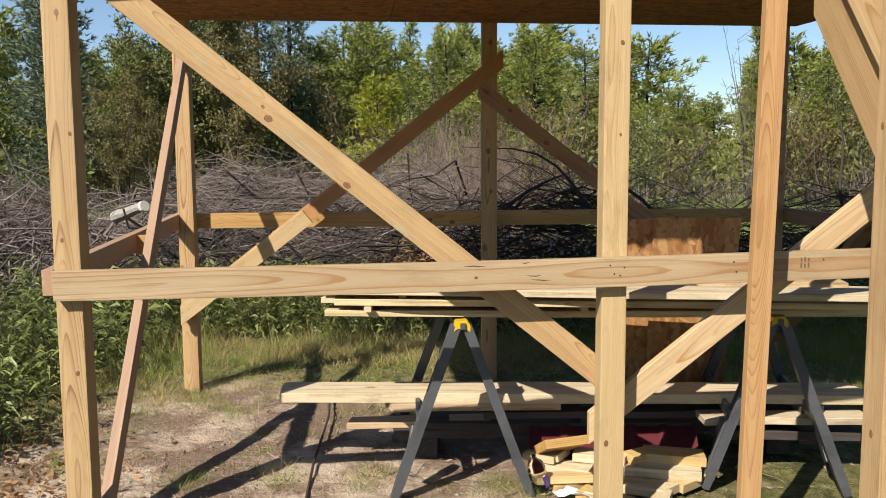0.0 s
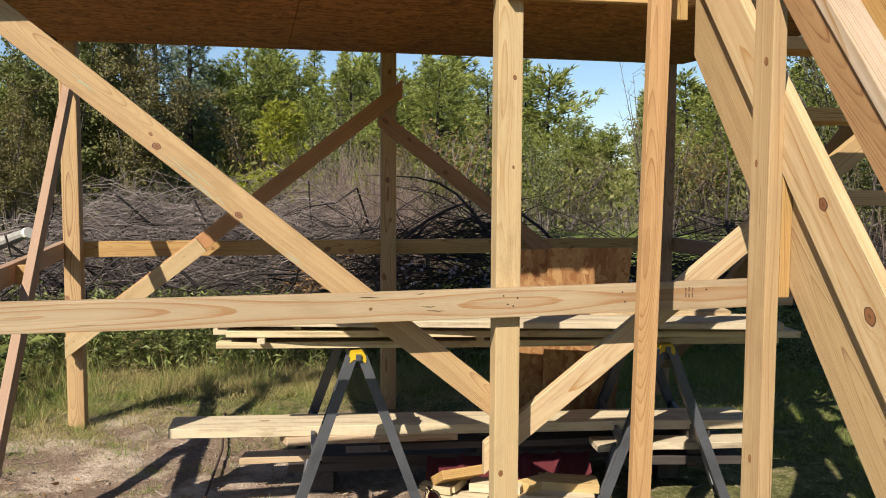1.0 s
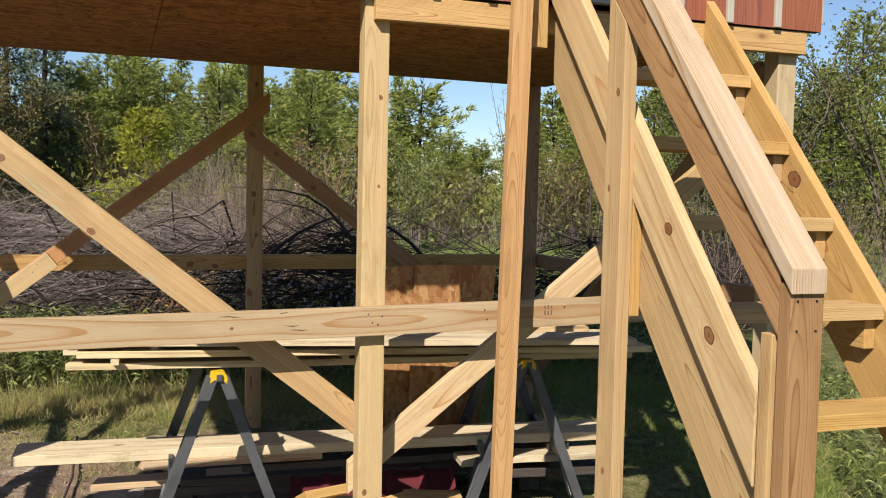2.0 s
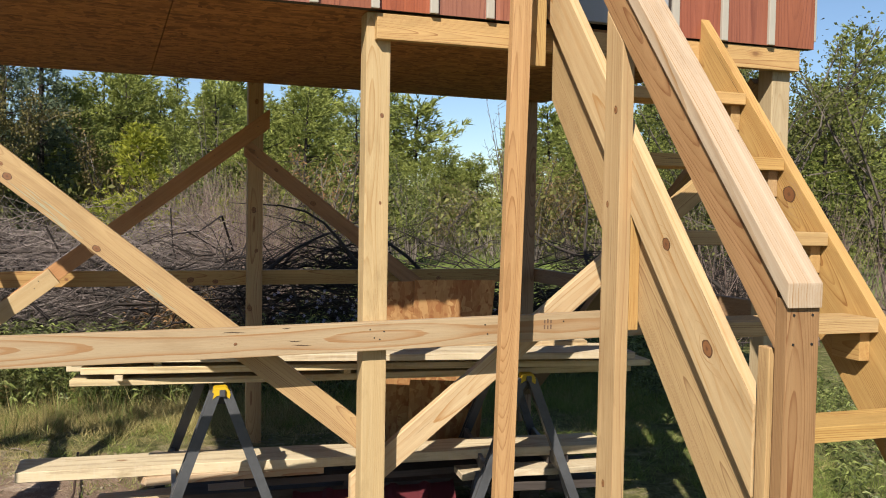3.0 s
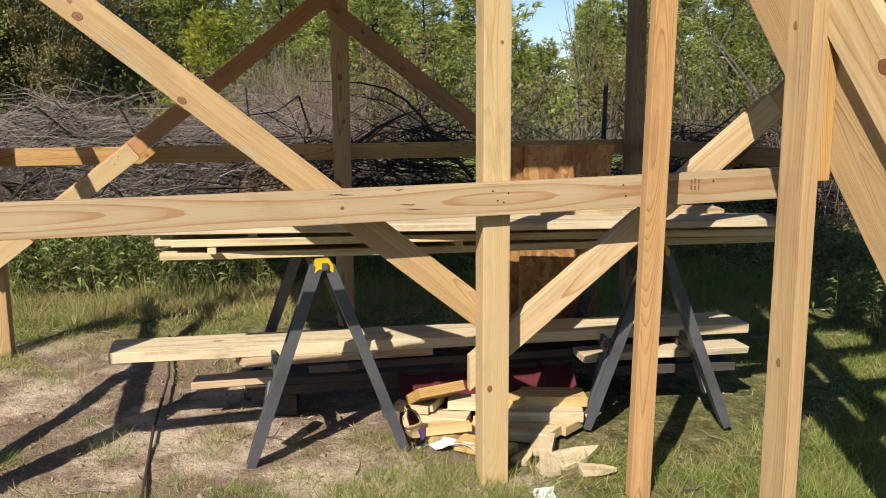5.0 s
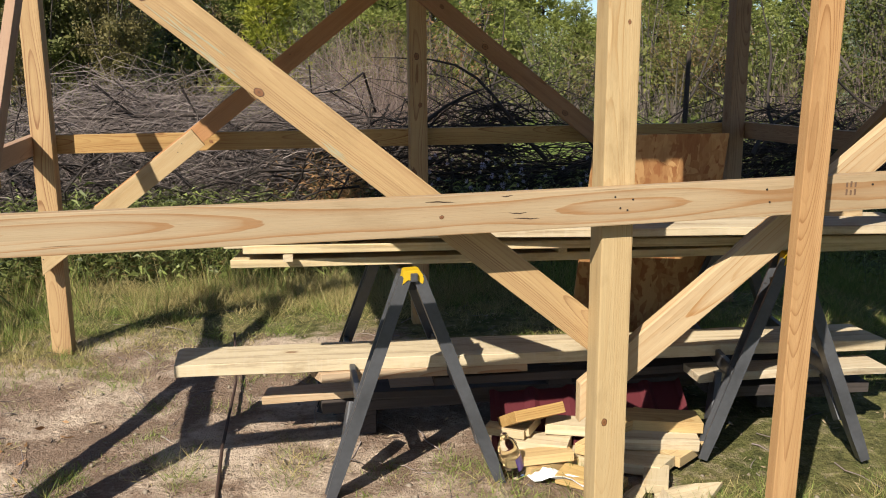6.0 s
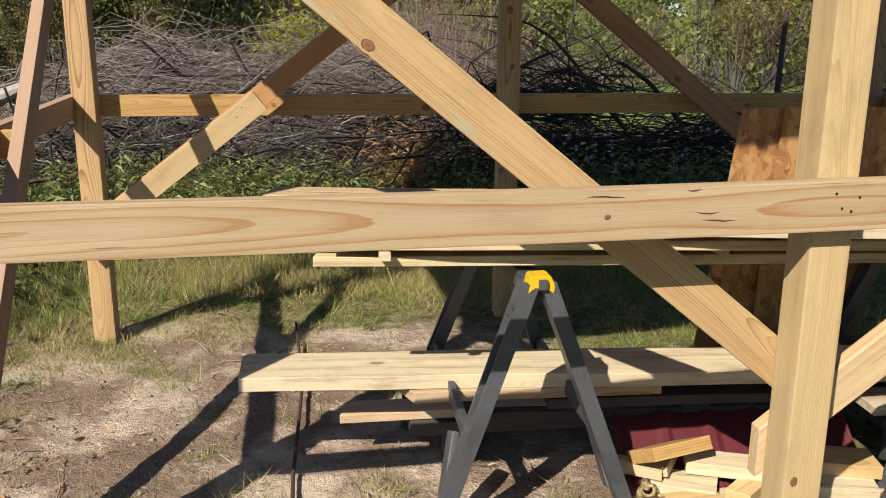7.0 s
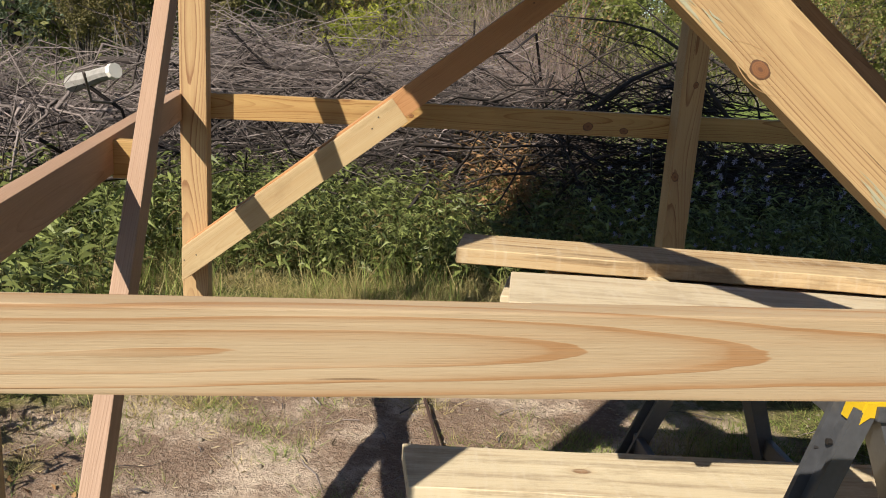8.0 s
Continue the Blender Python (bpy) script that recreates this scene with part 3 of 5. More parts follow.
knots(post_bm, [(0.654, 5.05, 0.807, 0.014), (0.674, 5.05, 1.391, 0.014), (0.686, 5.05, 2.03, 0.012), (0.69, 5.05, 1.15, 0.010)])

RAIL = "horizontal pine rail nailed across the frame posts"
RAILS = "rails of the frame"
rail_front = thing_board("rail", (-1.024, 2.848, 0.929), (1.965, 2.851, 0.978), 0.102, 0.038, PINE_RAIL, "pale pine rail with bold cathedral grain across the posts", "rail", RAILS, warp=-0.008)
nails(rail_front, [(x, 2.832, z) for x, z in ((-1.0, 0.957), (-1.0, 0.918), (-0.975, 0.938), (0.865, 0.978), (0.90, 0.942), (0.915, 0.97), (0.88, 0.948), (1.30, 0.985), (1.31, 0.95), (1.62, 0.99))])
side = thing_board("rail", (-1.052, 2.862, 0.936), (-1.162, 5.06, 0.992), 0.089, 0.038, PINE_PINK, RAIL, "rail", RAILS)
rail_back = thing_board("rail", (-1.143, 5.050, 0.988), (2.54, 5.262, 0.979), 0.089, 0.038, PINE, RAIL, "rail", RAILS)
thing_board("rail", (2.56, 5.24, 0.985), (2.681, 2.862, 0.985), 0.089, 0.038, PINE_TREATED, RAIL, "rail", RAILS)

bpy.context.view_layer.update()
ALONG_BACK = (1.0, 0.0575, 0.0)
knots(rail_back, [(0.318, 5.115, 0.973, 0.016), (1.88, 5.205, 0.968, 0.011), (0.46, 5.1235, 0.962, 0.013), (-0.35, 5.0767, 0.985, 0.008)], (0.0575, -0.998, 0), ALONG_BACK)
knots(rail_front, [(0.40, 2.8302, 0.941, 0.005)], (0, -1, 0), (1, 0, 0.017))
checks(rail_front, [(0.395, 2.8305, 0.980, 0.075), (0.624, 2.831, 0.930, 0.070), (0.60, 2.831, 0.945, 0.05), (0.571, 2.831, 0.990, 0.03)])
nails(rail_back, [(x, 5.050 + 0.0575 * (x + 1.143) - 0.019, z) for x, z in ((-1.12, 0.97), (-1.10, 1.0), (0.66, 0.96), (0.70, 1.0), (2.47, 0.95), (2.50, 0.99))])
nails(side, [(-1.0335 - 0.05 * (y - 2.862), y, z) for y, z in ((3.0, 0.92), (3.02, 0.95))], (1, 0.05, 0))

# grade stamp on the front rail, too worn to read
for k in range(6):
    x, z0, z1 = 1.541 + 0.013 * (k % 3), (0.962, 0.984)[k // 3], (0.979, 1.0)[k // 3]
    bar = board("stamp_mark", (x, 2.8312, z0), (x, 2.8312, z1 - 0.003 * (k % 2)), 0.0055, 0.0012, INK, wide=(1, 0, 0), bevel=0)
    keep = bar.matrix_basis.copy()
    bar.parent = rail_front
    bar.matrix_parent_inverse = Matrix()
    bar.matrix_basis = rail_front.matrix_basis.inverted() @ keep

BRACE = "diagonal pine brace nailed to the frame posts"
BRACES = "braces of the frame"


def brace_xz(x0, z0, x1, z1, y, material, w=0.089, cuts=(True, True), text=BRACE, y1=None):
    """A brace in the plane of the front or back; x0, z0 to x1, z1 is its upper edge."""
    d = Vector((x1 - x0, 0, z1 - z0)).normalized()
    n = Vector((d.z, 0, -d.x))
    if n.z > 0:
        n = -n
    o = n * (w / 2)
    plumb = (1, 0, 0)
    return thing_board("brace", Vector((x0, y, z0)) + o, Vector((x1, y if y1 is None else y1, z1)) + o, w, 0.038, material, text, "brace", BRACES, wide=-n,
                       cut_a=plumb if cuts[0] else None, cut_b=plumb if cuts[1] else None)


brace_front = brace_xz(-1.02, 2.148, 0.90, 0.596, 2.979, PINE, 0.095, text="long diagonal pine brace with teal crayon streaks")
brace_right = brace_xz(0.80, 0.39, 1.90, 1.27, 2.979, PINE_PALE, 0.092, (True, False))
brace_xz(1.30, 0.77, 2.62, 1.80, 3.018, PINE)
back_left = brace_xz(-1.15, 0.50, 0.732, 1.965, 4.920, PINE_BROWN, y1=5.030)
sister = brace_xz(-1.158, 0.490, -0.425, 1.055, 4.881, PINE_POST, 0.095, (True, False), y1=4.924, text="pale pine piece nailed over the foot of a brace")
nails(sister, [(x, 4.862 + 0.0587 * (x + 1.158), z) for x, z in ((-1.12, 0.47), (-1.10, 0.44), (-1.08, 0.49), (-0.47, 0.99), (-0.49, 0.95))])
back_right = brace_xz(0.640, 1.80, 2.50, 0.38, 5.030, PINE_BROWN, y1=5.13)


def smears(owner, spots, material):
    """Faint crayon smears: bundles of thin crooked slivers along a timber."""
    inv = owner.matrix_basis.inverted()
    for k, (px, pz, l, wide) in enumerate(spots):
        bm = bmesh.new()
        r = random.Random(k)
        for q in range(9):
            c0, l0, w0, s0 = r.uniform(-wide, wide) / 2, l * r.uniform(0.15, 0.6), r.uniform(0.0006, 0.0018), r.uniform(-0.35, 0.35) * l
            up, low = [], []
            for i in range(7):
                u = i / 6
                c, w = c0 + 0.0012 * math.sin(5 * u + q), w0 * math.sin(math.pi * u) + 0.0001
                up.append(bm.verts.new((s0 + l0 * (u - 0.5), c + w, 0.0004 + 0.00003 * q)))
                low.append(bm.verts.new((s0 + l0 * (u - 0.5), c - w, 0.0004 + 0.00003 * q)))
            for i in range(6):
                bm.faces.new((low[i], low[i + 1], up[i + 1], up[i]))
        x, z = Vector((1, 0, -0.808)).normalized(), Vector((0, -1, 0))
        ob = part("crayon_mark", bm, material, owner, "faint teal crayon smear")
        tagged(ob, kind="stuff")
        ob.matrix_basis = inv @ Matrix.Translation((px, 2.9597, pz)) @ Matrix((x, z.cross(x), z)).transposed().to_4x4()


smears(brace_front, [(-0.215, 1.405, 0.20, 0.030), (-0.13, 1.325, 0.16, 0.022), (0.16, 1.085, 0.14, 0.016), (-0.55, 1.70, 0.10, 0.012)], CHALK)
thing_board("brace", (-0.955, 2.99, 0.0), (-1.075, 4.95, 1.98), 0.089, 0.038, PINE_PINK, BRACE, "brace", BRACES, wide=(0, 0, 1), cut_a=(0, 0, 1))
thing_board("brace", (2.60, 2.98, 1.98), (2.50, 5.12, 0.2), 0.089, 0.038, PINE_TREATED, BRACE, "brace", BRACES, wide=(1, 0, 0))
thing_board("block", (-1.092, 3.99, 0.953), (-1.0, 3.99, 0.953), 0.089, 0.038, PINE, "short pine spacer block between rail and brace", "block")

bpy.context.view_layer.update()
knots(brace_front, [(-0.312, 2.96, 1.489, 0.012), (-0.044, 2.96, 1.256, 0.011), (-0.33, 2.96, 1.53, 0.006)], (0, -1, 0), (1, 0, -0.808))
knots(back_left, [(0.444, 4.994, 1.70, 0.010), (0.30, 4.986, 1.60, 0.009), (0.05, 4.971, 1.40, 0.008)], (0.058, -0.998, 0), (1, 0.058, 0.778))
knots(back_right, [(1.022, 5.032, 1.437, 0.014), (1.459, 5.0565, 1.099, 0.014), (0.80, 5.020, 1.63, 0.010)], (0.054, -0.998, 0), (1, 0.054, -0.763))
knots(sister, [(-0.653, 4.8915, 0.827, 0.011)], (0.058, -0.998, 0), (1, 0.058, 0.77))
nails(brace_right, [(0.88, 2.96, 0.41), (0.89, 2.96, 0.38), (1.55, 2.96, 0.93), (1.57, 2.96, 0.90)])
nails(back_right, [(0.67, 5.0125, 1.74), (0.69, 5.0135, 1.70)])
nails(brace_front, [(-0.95, 2.96, 2.03), (-0.97, 2.96, 2.00)])
nails(back_left, [(0.66, 5.007, 1.84), (0.69, 5.008, 1.88)])

# raised floor
BEAM = "pine beam carrying the raised floor on the posts"
thing_board("beam", (0.875, 2.851, 2.045), (2.673, 2.851, 2.051), 0.089, 0.038, PINE, BEAM, "beam", "beams of the raised floor")


def deck():
    """Strand board sheets with open joints, in one mesh."""
    bm = bmesh.new()
    for x0, x1 in ((-1.87, -0.645), (-0.641, 0.575), (0.579, 1.84)):
        for y0, y1 in ((-1.10, 0.118), (0.122, 1.10)):
            r = bmesh.ops.create_cube(bm, size=1.0, matrix=Matrix.LocRotScale(((x0 + x1) / 2, (y0 + y1) / 2, 0), None, (x1 - x0, y1 - y0, 0.018)))
    ob = part("ceiling", bm, OSB)
    ob.matrix_basis = pose(0.79, 3.95, 2.129, 1.0, 0, 3.0)
    tagged(ob, "brown strand board underside of the raised floor", "ceiling", kind="structure")


deck()


# ---- upper hut with ribbed metal siding, reached by the stair ----
def siding_wall(name, x0, y0, x1, y1, z0, z1, text):
    """A thin wall clad with upright ribbed sheets; each sheet and rib is a piece of its own."""
    d = Vector((x1 - x0, y1 - y0, 0))
    length, ang = d.length, math.atan2(d.y, d.x)
    bm = box_bm(length, 0.03, z1 - z0, 0.0)
    wall = part(name, bm, WEATHERED_SHADED)
    wall.matrix_basis = Matrix.Translation(((x0 + x1) / 2, (y0 + y1) / 2, (z0 + z1) / 2)) @ Matrix.Rotation(ang, 4, "Z")
    tagged(wall, text, "wall", kind="structure")
    n = max(1, round(length / 0.22))
    step = length / n
    for i in range(n):
        u = -length / 2 + step * (i + 0.5)
        sheet = board("panel", (0, 0, -(z1 - z0) / 2), (0, 0, (z1 - z0) / 2), step - 0.002, 0.006, SIDING, wide=(1, 0, 0), bevel=0)
        sheet.parent = wall
        sheet.matrix_parent_inverse = Matrix()
        sheet.matrix_basis = Matrix.Translation((u, -0.019, 0)) @ sheet.matrix_basis
        rib = board("rib", (0, 0, -(z1 - z0) / 2), (0, 0, (z1 - z0) / 2), 0.030, 0.016, BATTEN, wide=(1, 0, 0), bevel=0.004)
        rib.parent = wall
        rib.matrix_parent_inverse = Matrix()
        rib.matrix_basis = Matrix.Translation((u - step / 2 + 0.004, -0.028, 0)) @ rib.matrix_basis
    return wall


HUT = "reddish wood-print metal siding with pale ribs on the upper hut"
siding_wall("wall_front_left", -1.06, 2.845, 1.50, 2.845, 2.10, 4.1, HUT)
siding_wall("wall_front_right", 2.06, 2.845, 2.735, 2.845, 2.10, 4.1, HUT)
siding_wall("wall_left", -1.17, 5.06, -1.06, 2.86, 2.14, 4.1, HUT)
siding_wall("wall_right", 2.735, 2.86, 2.50, 5.10, 2.14, 4.1, HUT)
siding_wall("wall_back", 2.50, 5.12, -1.17, 5.08, 2.16, 4.1, HUT)
door = tagged(part("door", box_bm(0.55, 0.035, 1.85, 0.004), DOOR_GREY), "plain grey door at the head of the stair", "door", kind="structure")
door.location = (1.78, 2.87, 3.06)
handle = part("door_handle", tube_bm([(-0.2, -0.018, 0.0), (-0.2, -0.06, 0.0), (-0.12, -0.06, 0.0)], [0.01, 0.01, 0.008]), STEEL, door)
roof = tagged(part("roof", box_bm(4.2, 2.9, 0.05, 0.005), MAROON), "flat dark roof of the upper hut", "roof", kind="structure")
roof.location = (0.80, 3.97, 4.13)

# ---- stair ----
stair = thing("stair", "steep pine stair with a capped handrail up to the raised floor", "stair", at=(1.6, 1.6, 0))


def slope_board(name, x, y0, z0, y1, z1, w, t, material, cuts=(None, None), x1=None, **more):
    """A board upright in y and z whose upper edge runs from y0, z0 to y1, z1."""
    d = Vector((0, y1 - y0, z1 - z0)).normalized()
    n = Vector((0, d.z, -d.y))
    if n.z > 0:
        n = -n
    o = n * (w / 2)
    a, b = Vector((x, y0, z0)) + o, Vector((x if x1 is None else x1, y1, z1)) + o
    # slanting ends pass through the given points
    shift = [0.0 if c is None else (o.y / d.y if c[1] else o.z / d.z) for c in cuts]
    return board(name, a - d * shift[0], b - d * shift[1], w, t, material, wide=-n, cut_a=cuts[0], cut_b=cuts[1], **more)


LEVEL, PLUMB = (0, 0, 1), (0, 1, 0)
PITCH = 1.155
RISE = 0.248


def nosing(z):
    """Where the upper edge of the stringers stands at a height."""
    return 2.157 + (z - 1.408) / PITCH


slope_board("stringer", 1.567, nosing(0.03), 0.03, 2.83, 1.408 + 0.673 * PITCH, 0.235, 0.038, PINE, (LEVEL, PLUMB), parent=stair)
far_stringer = slope_board("stringer", 2.204, nosing(0.03), 0.03, 2.83, 1.408 + 0.673 * PITCH, 0.235, 0.038, PINE, (LEVEL, PLUMB), parent=stair)
side_rail = slope_board("side_rail", 1.529, 1.588, 0.953, 2.83, 2.383, 0.150, 0.036, PINE_PALE, (PLUMB, PLUMB), parent=stair, label="pale knotty board nailed along the stringer")
handrail = slope_board("handrail", 1.487, 1.470, 1.252, 2.80, 2.792, 0.098, 0.036, PINE_TREATED, (PLUMB, PLUMB), parent=stair, label="brown pine board under the handrail cap")
cap = slope_board("handrail_cap", 1.505, 1.420, 1.256, 2.80, 2.850, 0.036, 0.092, PINE_CAP, (PLUMB, PLUMB), parent=stair, label="pale pine handrail cap laid flat")
for i in range(8):
    z = 1.85 - RISE * i
    y = nosing(z) - 0.01
    board("tread", (1.588, y + 0.07, z - 0.021), (2.183, y + 0.07, z - 0.021), 0.14, 0.042, PINE, wide=(0, 1, 0), parent=stair)
    board("cleat", (2.163, y + 0.03, z - 0.087), (2.163, y + 0.14, z - 0.087), 0.089, 0.038, PINE, wide=(0, 0, 1), parent=stair)
newel = board("newel", (1.510, 1.449, -0.1), (1.510, 1.449, 1.222), 0.087, 0.038, PINE_TREATED, wide=(1, 0, 0), parent=stair)
board("newel", (1.508, 1.505, -0.1), (1.508, 1.505, 1.105), 0.080, 0.038, PINE, wide=(1, 0, 0), parent=stair)
baluster = board("baluster", (1.490, 2.224, -0.1), (1.490, 2.224, 1.970), 0.100, 0.042, PINE_BALUSTER, wide=(0, 1, 0), cut_b=(0, -1.158, 1), parent=stair)
upright = board("baluster", (1.316, 2.694, -0.1), (1.370, 2.694, 2.70), 0.070, 0.038, PINE_AMBER, wide=(1, 0, 0), parent=stair)
board("block", (1.530, 2.215, 1.048), (1.530, 2.215, 1.40), 0.075, 0.034, PINE, wide=(0, 1, 0), parent=stair)
board("block", (1.447, 2.755, 1.93), (1.447, 2.755, 2.60), 0.06, 0.038, PINE, wide=(1, 0, 0), parent=stair)
for z in (1.185, 1.12):
    for dx in (-0.026, 0.024):
        bm = bmesh.new()
        bmesh.ops.create_cone(bm, cap_ends=True, segments=8, radius1=0.0034, radius2=0.0028, depth=0.003)
        ob = part("nail", bm, NAIL, newel)
        ob.matrix_basis = newel.matrix_basis.inverted() @ Matrix.Translation(Vector((1.510 + dx, 1.4295, z)) - stair.location) @ pose(0, 0, 0, 90, 0, 0)


knots(side_rail, [(1.5109, 1.978, 1.319, 0.017), (1.5109, 1.775, 1.056, 0.020)], (-1, 0, 0), (0, 1, PITCH))
knots(far_stringer, [(2.1848, 2.288, 1.479, 0.026)], (-1, 0, 0), (0, 1, PITCH))
knots(baluster, [(1.4688, 2.206, 1.716, 0.010), (1.4688, 2.243, 1.431, 0.008), (1.4688, 2.226, 0.565, 0.009)], (-1, 0, 0))


# ---- saw horses ----
def leg_bm(top, foot, w0, w1, depth):
    """A moulded leg: tapered channel with two raised flanges and a groove between."""
    bm = bmesh.new()
    top, foot = Vector(top), Vector(foot)
    x = (foot - top).normalized()
    y = Vector((0, 1, 0))
    y = (y - x * y.dot(x)).normalized()
    z = x.cross(y)
    prof = ((-0.5, 0.0), (-0.5, 1.0), (-0.34, 1.0), (-0.30, 0.45), (0.30, 0.45), (0.34, 1.0), (0.5, 1.0), (0.5, 0.0))
    rings = []
    for u in (0.0, 0.12, 0.5, 0.88, 1.0):
        w = w0 + (w1 - w0) * u
        k = depth * (1.0 if u < 0.9 else 0.8)
        rings.append([bm.verts.new(top + (foot - top) * u + y * (a * w) + z * ((b - 0.5) * k)) for a, b in prof])
    for r0, r1 in zip(rings, rings[1:]):
        for i in range(len(prof)):
            bm.faces.new((r0[i], r1[i], r1[(i + 1) % len(prof)], r0[(i + 1) % len(prof)]))
    bm.faces.new(rings[0])
    bm.faces.new(rings[-1][::-1])
    bmesh.ops.recalc_face_normals(bm, faces=bm.faces)
    return bm


def sawhorse():
    h = thing("sawhorse", "folding grey-black plastic sawhorse with yellow end caps", "sawhorse", "sawhorses under the lumber")
    top = 0.708
    board("beam", (0, 0.03, top - 0.045), (0, 0.62, top - 0.045), 0.05, 0.055, BLACK_PLASTIC, parent=h, bevel=0.008)
    for y, face in ((0.0, -1), (0.65, 1)):
        bm = bmesh.new()
        pts = [(-0.036, -0.045), (-0.026, 0.004), (0.022, 0.006), (0.038, -0.02), (0.034, -0.045), (0.014, -0.03), (-0.014, -0.028)]
        f = bm.faces.new([bm.verts.new((px, 0, pz)) for px, pz in pts])
        ext = bmesh.ops.extrude_face_region(bm, geom=[f])
        bmesh.ops.translate(bm, vec=(0, 0.055, 0), verts=[v for v in ext["geom"] if isinstance(v, bmesh.types.BMVert)])
        bmesh.ops.recalc_face_normals(bm, faces=bm.faces)
        bmesh.ops.bevel(bm, geom=bm.edges[:], offset=0.003, segments=2, affect="EDGES")
        cap = part("end_cap", bm, YELLOW_PLASTIC, h, "bright yellow plastic end cap")
        cap.location = (0, y - 0.02, top)
        latch = part("latch", box_bm(0.022, 0.012, 0.026, 0.004), BLACK_PLASTIC, cap)
        latch.location = (0.004, -0.004 if face < 0 else 0.058, -0.016)
    for y, dy in ((0.02, -0.06), (0.63, 0.06)):
        for s in (-1, 1):
            leg = part("leg", leg_bm((s * 0.022, y, top - 0.02), (s * 0.275, y + dy, 0.0), 0.074, 0.052, 0.038 * s), BLACK_PLASTIC, h)
            for k in range(3):
                hole = part("bolt", tube_bm([(0, 0, 0), (0.008 * s, 0, 0)], [0.006, 0.006], 8), NAIL, leg)
                hole.location = (s * (0.040 + 0.012 * k), y - 0.02 + 0.02 * k, top - 0.07 - 0.02 * k)
    for s in (-1, 1):
        board("stretcher", (s * 0.17, -0.01, 0.29), (s * 0.17, 0.66, 0.29), 0.05, 0.02, BLACK_PLASTIC, parent=h, bevel=0.006)
        board("foot_brace", (s * 0.19, 0.12, 0.25), (s * 0.225, 0.05, 0.10), 0.06, 0.022, BLACK_PLASTIC, wide=(0, 1, 0), parent=h, bevel=0.006)
    return h


horse = sawhorse()
horse.location = (0.380, 3.25, 0.0)
copy_thing(horse, pose(1.655, 3.24, 0, 0, 0, -12))


# ---- planks ----
def waney(name, a, b, w, t, material, text, group, seed, category="plank", wobble=0.012, tilt=0.0):
    """A rough sawn plank with uneven, waney long edges and slight bow; lies flat."""
    rnd = random.Random(seed)
    a, b = Vector(a), Vector(b)
    x = (b - a).normalized()
    side = Vector((0, 0, 1)).cross(x).normalized()
    length = (b - a).length
    n = max(4, int(length / 0.1))
    bm = bmesh.new()
    rings = []
    ph = rnd.uniform(0, 50)
    skew = rnd.uniform(-0.02, 0.02)
    for i in range(n + 1):
        u = i / n
        xx = length * (u - 0.5)
        e0 = wobble * noise.noise((ph, u * length * 2.2, 0)) + wobble * 0.4 * noise.noise((ph, u * length * 9, 3))
        e1 = wobble * noise.noise((ph, u * length * 2.2, 9)) + wobble * 0.4 * noise.noise((ph, u * length * 9, 7))
        bow = 0.006 * noise.noise((ph, u * 1.5, 20))
        k = skew if i in (0, n) else 0
        rings.append([bm.verts.new((xx + k * sy, sy * w / 2 + (e0 if sy < 0 else e1) * (1.0 if sz < 0 else 1.5), sz * t / 2 + bow)) for sy, sz in ((-1, -1), (1, -1), (1, 1), (-1, 1))])
    for r0, r1 in zip(rings, rings[1:]):
        for k in range(4):
            bm.faces.new((r0[k], r1[k], r1[(k + 1) % 4], r0[(k + 1) % 4]))
    bm.faces.new(rings[0])
    bm.faces.new(rings[-1][::-1])
    bmesh.ops.recalc_face_normals(bm, faces=bm.faces)
    sharp = [e for e in bm.edges if len(e.link_faces) == 2 and e.calc_face_angle(0) > 0.6]
    bmesh.ops.bevel(bm, geom=sharp, offset=0.002, segments=1, affect="EDGES")
    ob = part(name, bm, material)
    up = Vector((0, 0, 1))
    rot = Matrix((x, x.cross(up).normalized() * -1, up)).transposed()
    up = x.cross(rot.col[1])
    rot = Matrix((x, rot.col[1], up)).transposed()
    ob.matrix_basis = Matrix.Translation((a + b) / 2) @ rot.to_4x4() @ Matrix.Rotation(radians(tilt), 4, "X")
    return tagged(ob, text, category, group)


rs = random.Random(11)
STACK, STACKED = "rough sawn pale plank stacked with stickers on the sawhorses", "stacked planks"
for layer, (front, swing, widths, starts) in enumerate((
        (3.378, -0.10, (0.15, 0.13, 0.16), (-0.155, -0.12, -0.19)),
        (3.350, -0.17, (0.16, 0.12, 0.16), (-0.125, -0.17, -0.10)))):
    for k, (w, x0) in enumerate(zip(widths, starts)):
        z, y = 0.727 + 0.048 * layer, front + sum(widths[:k]) + 0.012 * k + w / 2
        waney("plank", (x0, y, z), (x0 + 2.36 + rs.uniform(-0.05, 0.04), y + swing, z - 0.024), w, 0.027, SAWN, STACK, STACKED, layer * 10 + k, wobble=0.010)
waney("plank", (-0.235, 3.452, 0.822), (2.11, 3.185, 0.798), 0.195, 0.027, SAWN, STACK, STACKED, 20, wobble=0.010)
waney("plank", (-0.295, 3.765, 0.824), (2.05, 3.490, 0.800), 0.150, 0.034, SAWN_BROWN, "rough brown-streaked sawn plank on the top of the stack", STACKED, 21, wobble=0.016)
for layer in range(2):
    for sx in (0.03, 0.86, 1.50):
        sx += 0.05 * layer
        z = 0.747 + 0.050 * layer - 0.01 * sx
        thing_board("sticker", (sx, 3.86, z), (sx + rs.uniform(-0.05, 0.1), 3.35 - 0.03 * (1 - layer), z), 0.03, 0.020, SAWN, "narrow wooden sticker between the stacked planks", "sticker", "stickers", wide=(1, 0, 0), bevel=0.002)

